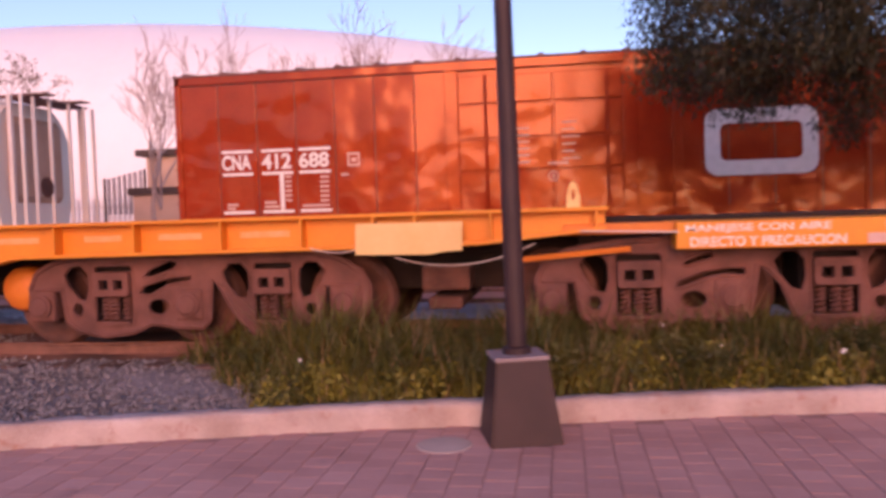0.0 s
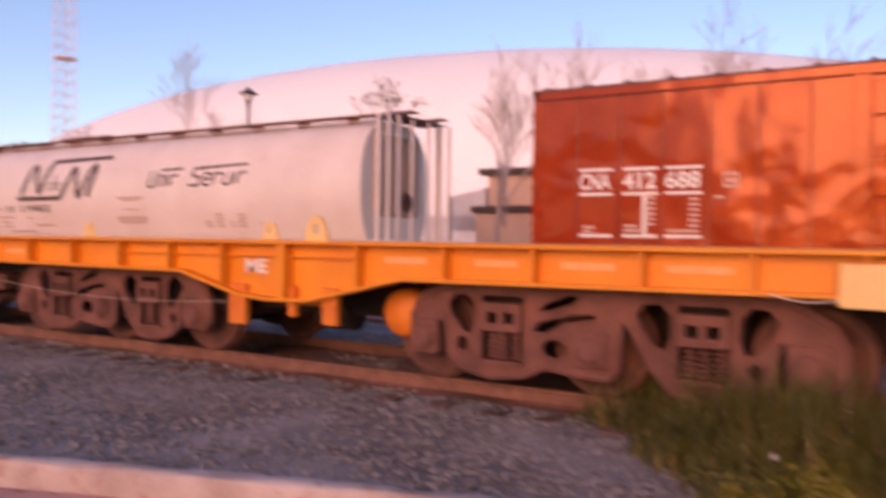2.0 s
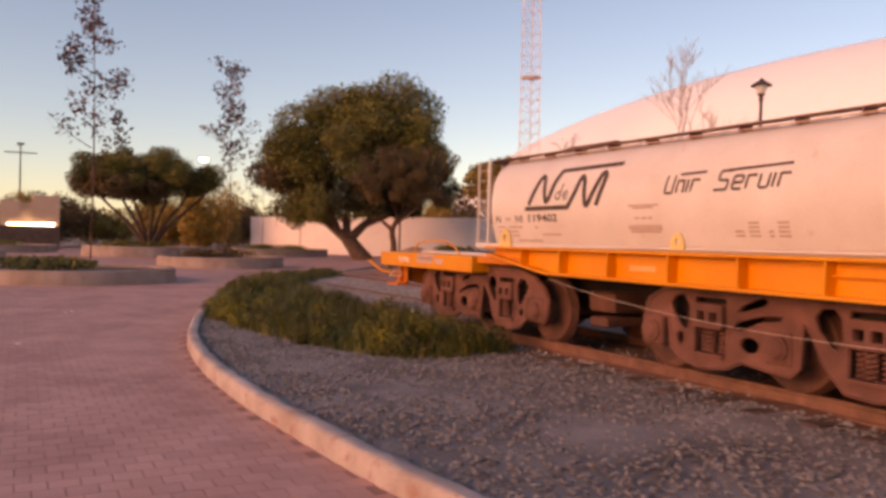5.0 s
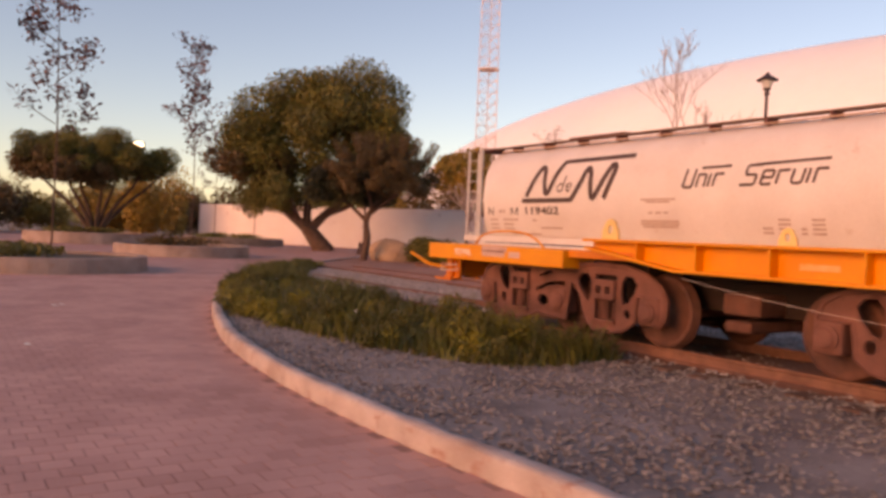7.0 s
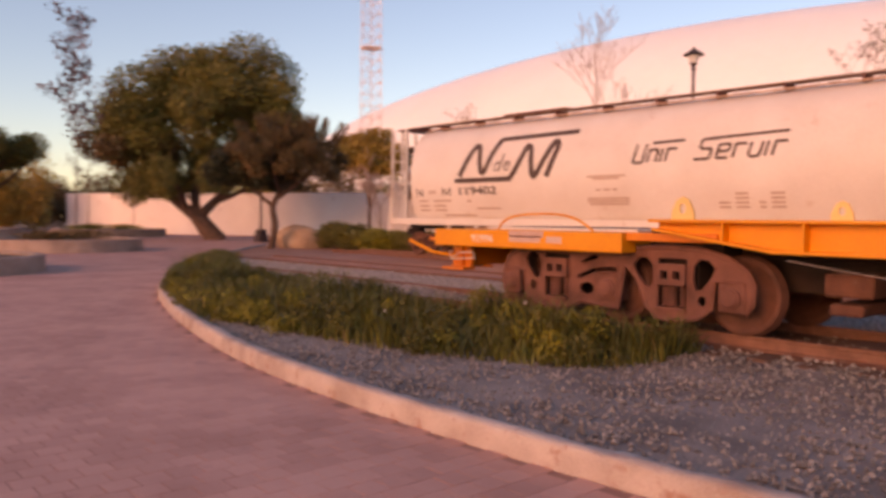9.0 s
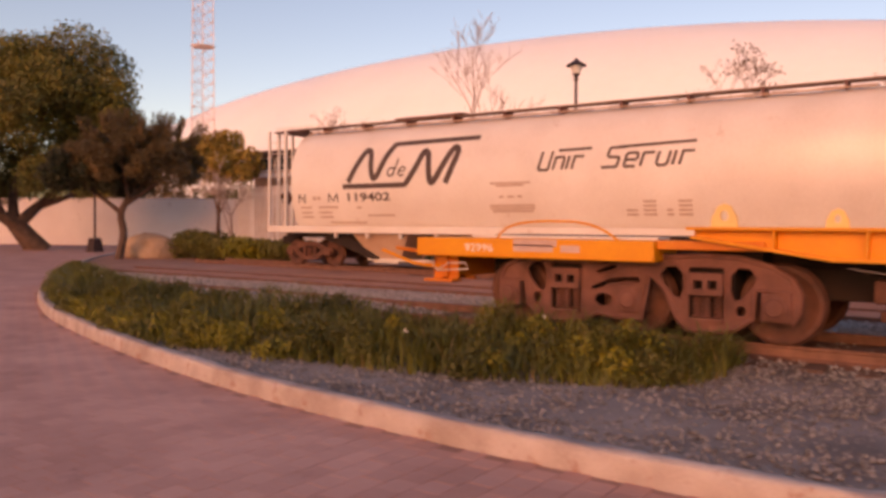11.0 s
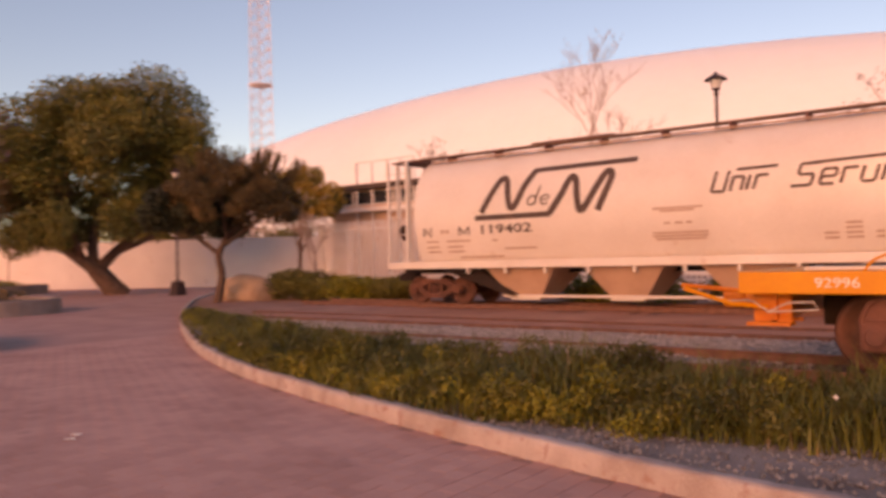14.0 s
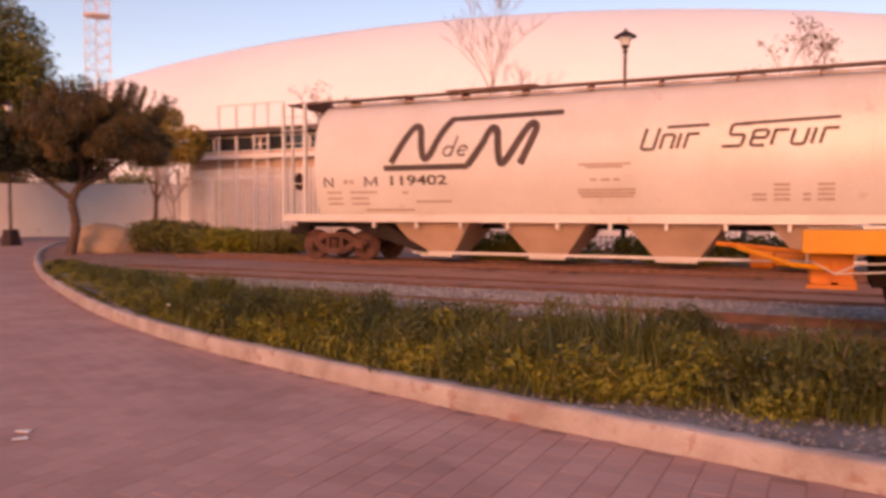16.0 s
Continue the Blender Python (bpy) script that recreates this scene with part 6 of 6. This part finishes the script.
herb_cloud("low_herbs", right_front, 200, 22000, 0.024, 5, "yellow-green leafy herbs along the kerb", 0.02, 0.25, HERB)
herb_cloud("low_herbs", left_edge, 170, 24000, 0.024, 6, "yellow-green leafy weeds along the kerb", 0.05, 0.35, HERB)
herb_cloud("leafy_weeds", left_strip, 560, 90000, 0.026, 7, "olive leafy weeds on the bank", 0.05, 0.55, WEED)
herb_cloud("leafy_weeds", right_strip, 160, 22000, 0.022, 12, "olive leafy weeds among the grass", 0.05, 0.45, WEED)
herb_cloud("yellow_weeds", left_strip, 60, 9000, 0.026, 13, "yellowing bushy weeds on the bank", 0.25, 0.6, HERB)
r = np.random.RandomState(9)
flowers = []
while len(flowers) < 26:
    x, y, k = (right_strip if len(flowers) < 15 else left_strip)(r)
    if k is not None and k > 0.5:
        flowers.append((x, y, 0.12 + 0.5 * k, 0.02, 0.02, 0.015))
fl = leaf_cloud("white_flowers", flowers, 150, 0.016, PETAL, None, "", 0, 8, aspect=0.9)
tagged(fl, "small scattered white flowers in the grass", "flowers", "", "stuff")

# ---------------- loose ballast stones ----------------
STONE_V = [(0.9, 0.1, 0.0), (-0.1, 0.8, 0.1), (-0.9, -0.1, 0.0), (0.1, -0.9, 0.1), (0.1, 0.1, 0.7), (0.0, 0.0, -0.6)]
STONE_F = [(0, 1, 4), (1, 2, 4), (2, 3, 4), (3, 0, 4), (1, 0, 5), (2, 1, 5), (3, 2, 5), (0, 3, 5)]


def stones(name, n, area, size, seed, material, label):
    rs_ = np.random.RandomState(seed)
    base = np.array(STONE_V)
    V, F = [], []
    made = 0
    while made < n:
        x, y = area(rs_)
        if y is None:
            continue
        s = size * rs_.uniform(0.55, 1.5)
        a, b = rs_.uniform(0, 6.28, 2)
        R = np.array([[math.cos(a), -math.sin(a), 0], [math.sin(a), math.cos(a), 0], [0, 0, 1]])
        pts = (base * rs_.uniform(0.7, 1.3, (6, 3))) @ R.T * s
        z = 0.13 + ballast_rise(x, y) + rs_.uniform(-0.008, 0.014)
        k = len(V)
        V += [tuple(q) for q in pts + np.array([x, y, z])]
        F += [tuple(i + k for i in f) for f in STONE_F]
        made += 1
    ob = from_arrays(name, V, F, material)
    return tagged(ob, label, "ballast", "", "stuff")


def near_bed(r):
    x = r.uniform(-22, -1)
    y0 = kerb_y(x) + 0.2
    y = r.uniform(y0, 8.0)
    return x, y


def far_bed(r):
    x = r.uniform(-34, -5)
    y = r.uniform(max(8.0, kerb_y(x) + 0.3), 12.95)
    return x, y


stones("ballast_stones", 26000, near_bed, 0.021, 3, STONE, "loose grey ballast stones beside the near track")
stones("ballast_stones", 26000, far_bed, 0.030, 4, DUSTY, "loose grey ballast stones between the tracks")

# ---------------- paving blocks ----------------
SX, SY, GAP = 0.20, 0.20, 0.005
top_faces = [(0, 1, 2, 3), (0, 4, 5, 1), (1, 5, 6, 2), (2, 6, 7, 3), (3, 7, 4, 0)]


def block_verts(w, d, c=0.002, h=0.03):
    return [(-w + c, -d + c, 0), (w - c, -d + c, 0), (w - c, d - c, 0), (-w + c, d - c, 0), (-w, -d, -h), (w, -d, -h), (w, d, -h), (-w, d, -h)]


block = bpy.data.meshes.new("paving_block")
block.from_pydata(block_verts(SX / 2 - GAP / 2, SY / 2 - GAP / 2), [], top_faces)
block.materials.append(PAVER)
bed = sheet("paving_bed", -32.1, 7.9, 80, lambda x: -5.1, lambda x: kerb_y(x) + 0.02, 4, -0.004, 0.0, JOINT, 1, "sandy joints under the paving blocks", "paving")
V, F = [], []
rs2 = random.Random(77)
count = 0
for i in range(int(40 / SX)):
    x = -32.0 + i * SX
    top = kerb_y(x) + 0.09
    for j in range(int(16 / SY)):
        y = -5.0 + (j + 0.5 * (i % 2)) * SY
        if y > top - SY * 0.5:
            continue
        if abs(x - 0.27) < 0.16 and abs(y - 5.93) < 0.16:
            continue
        dz, tx, ty = rs2.uniform(-0.0008, 0.0008), rs2.uniform(-0.006, 0.006), rs2.uniform(-0.006, 0.006)
        near = -1.4 < x < 2.6 and y > 4.3
        if near and count < 300:
            o = new("paving_block", block)
            o.parent = pavement
            o.matrix_basis = Matrix.Translation((x, y, dz + 0.003)) @ Euler((tx, ty, 0)).to_matrix().to_4x4()
            count += 1
        else:
            b = len(V)
            for vx, vy, vz in block_verts(SX / 2 - GAP / 2, SY / 2 - GAP / 2):
                V.append((x + vx, y + vy, 0.003 + dz + vz + tx * vy - ty * vx))
            F += [tuple(q + b for q in f) for f in top_faces]
rest = from_arrays("paving_blocks", V, F, PAVER, pavement)
tagged(rest, "", "", "", "stuff")
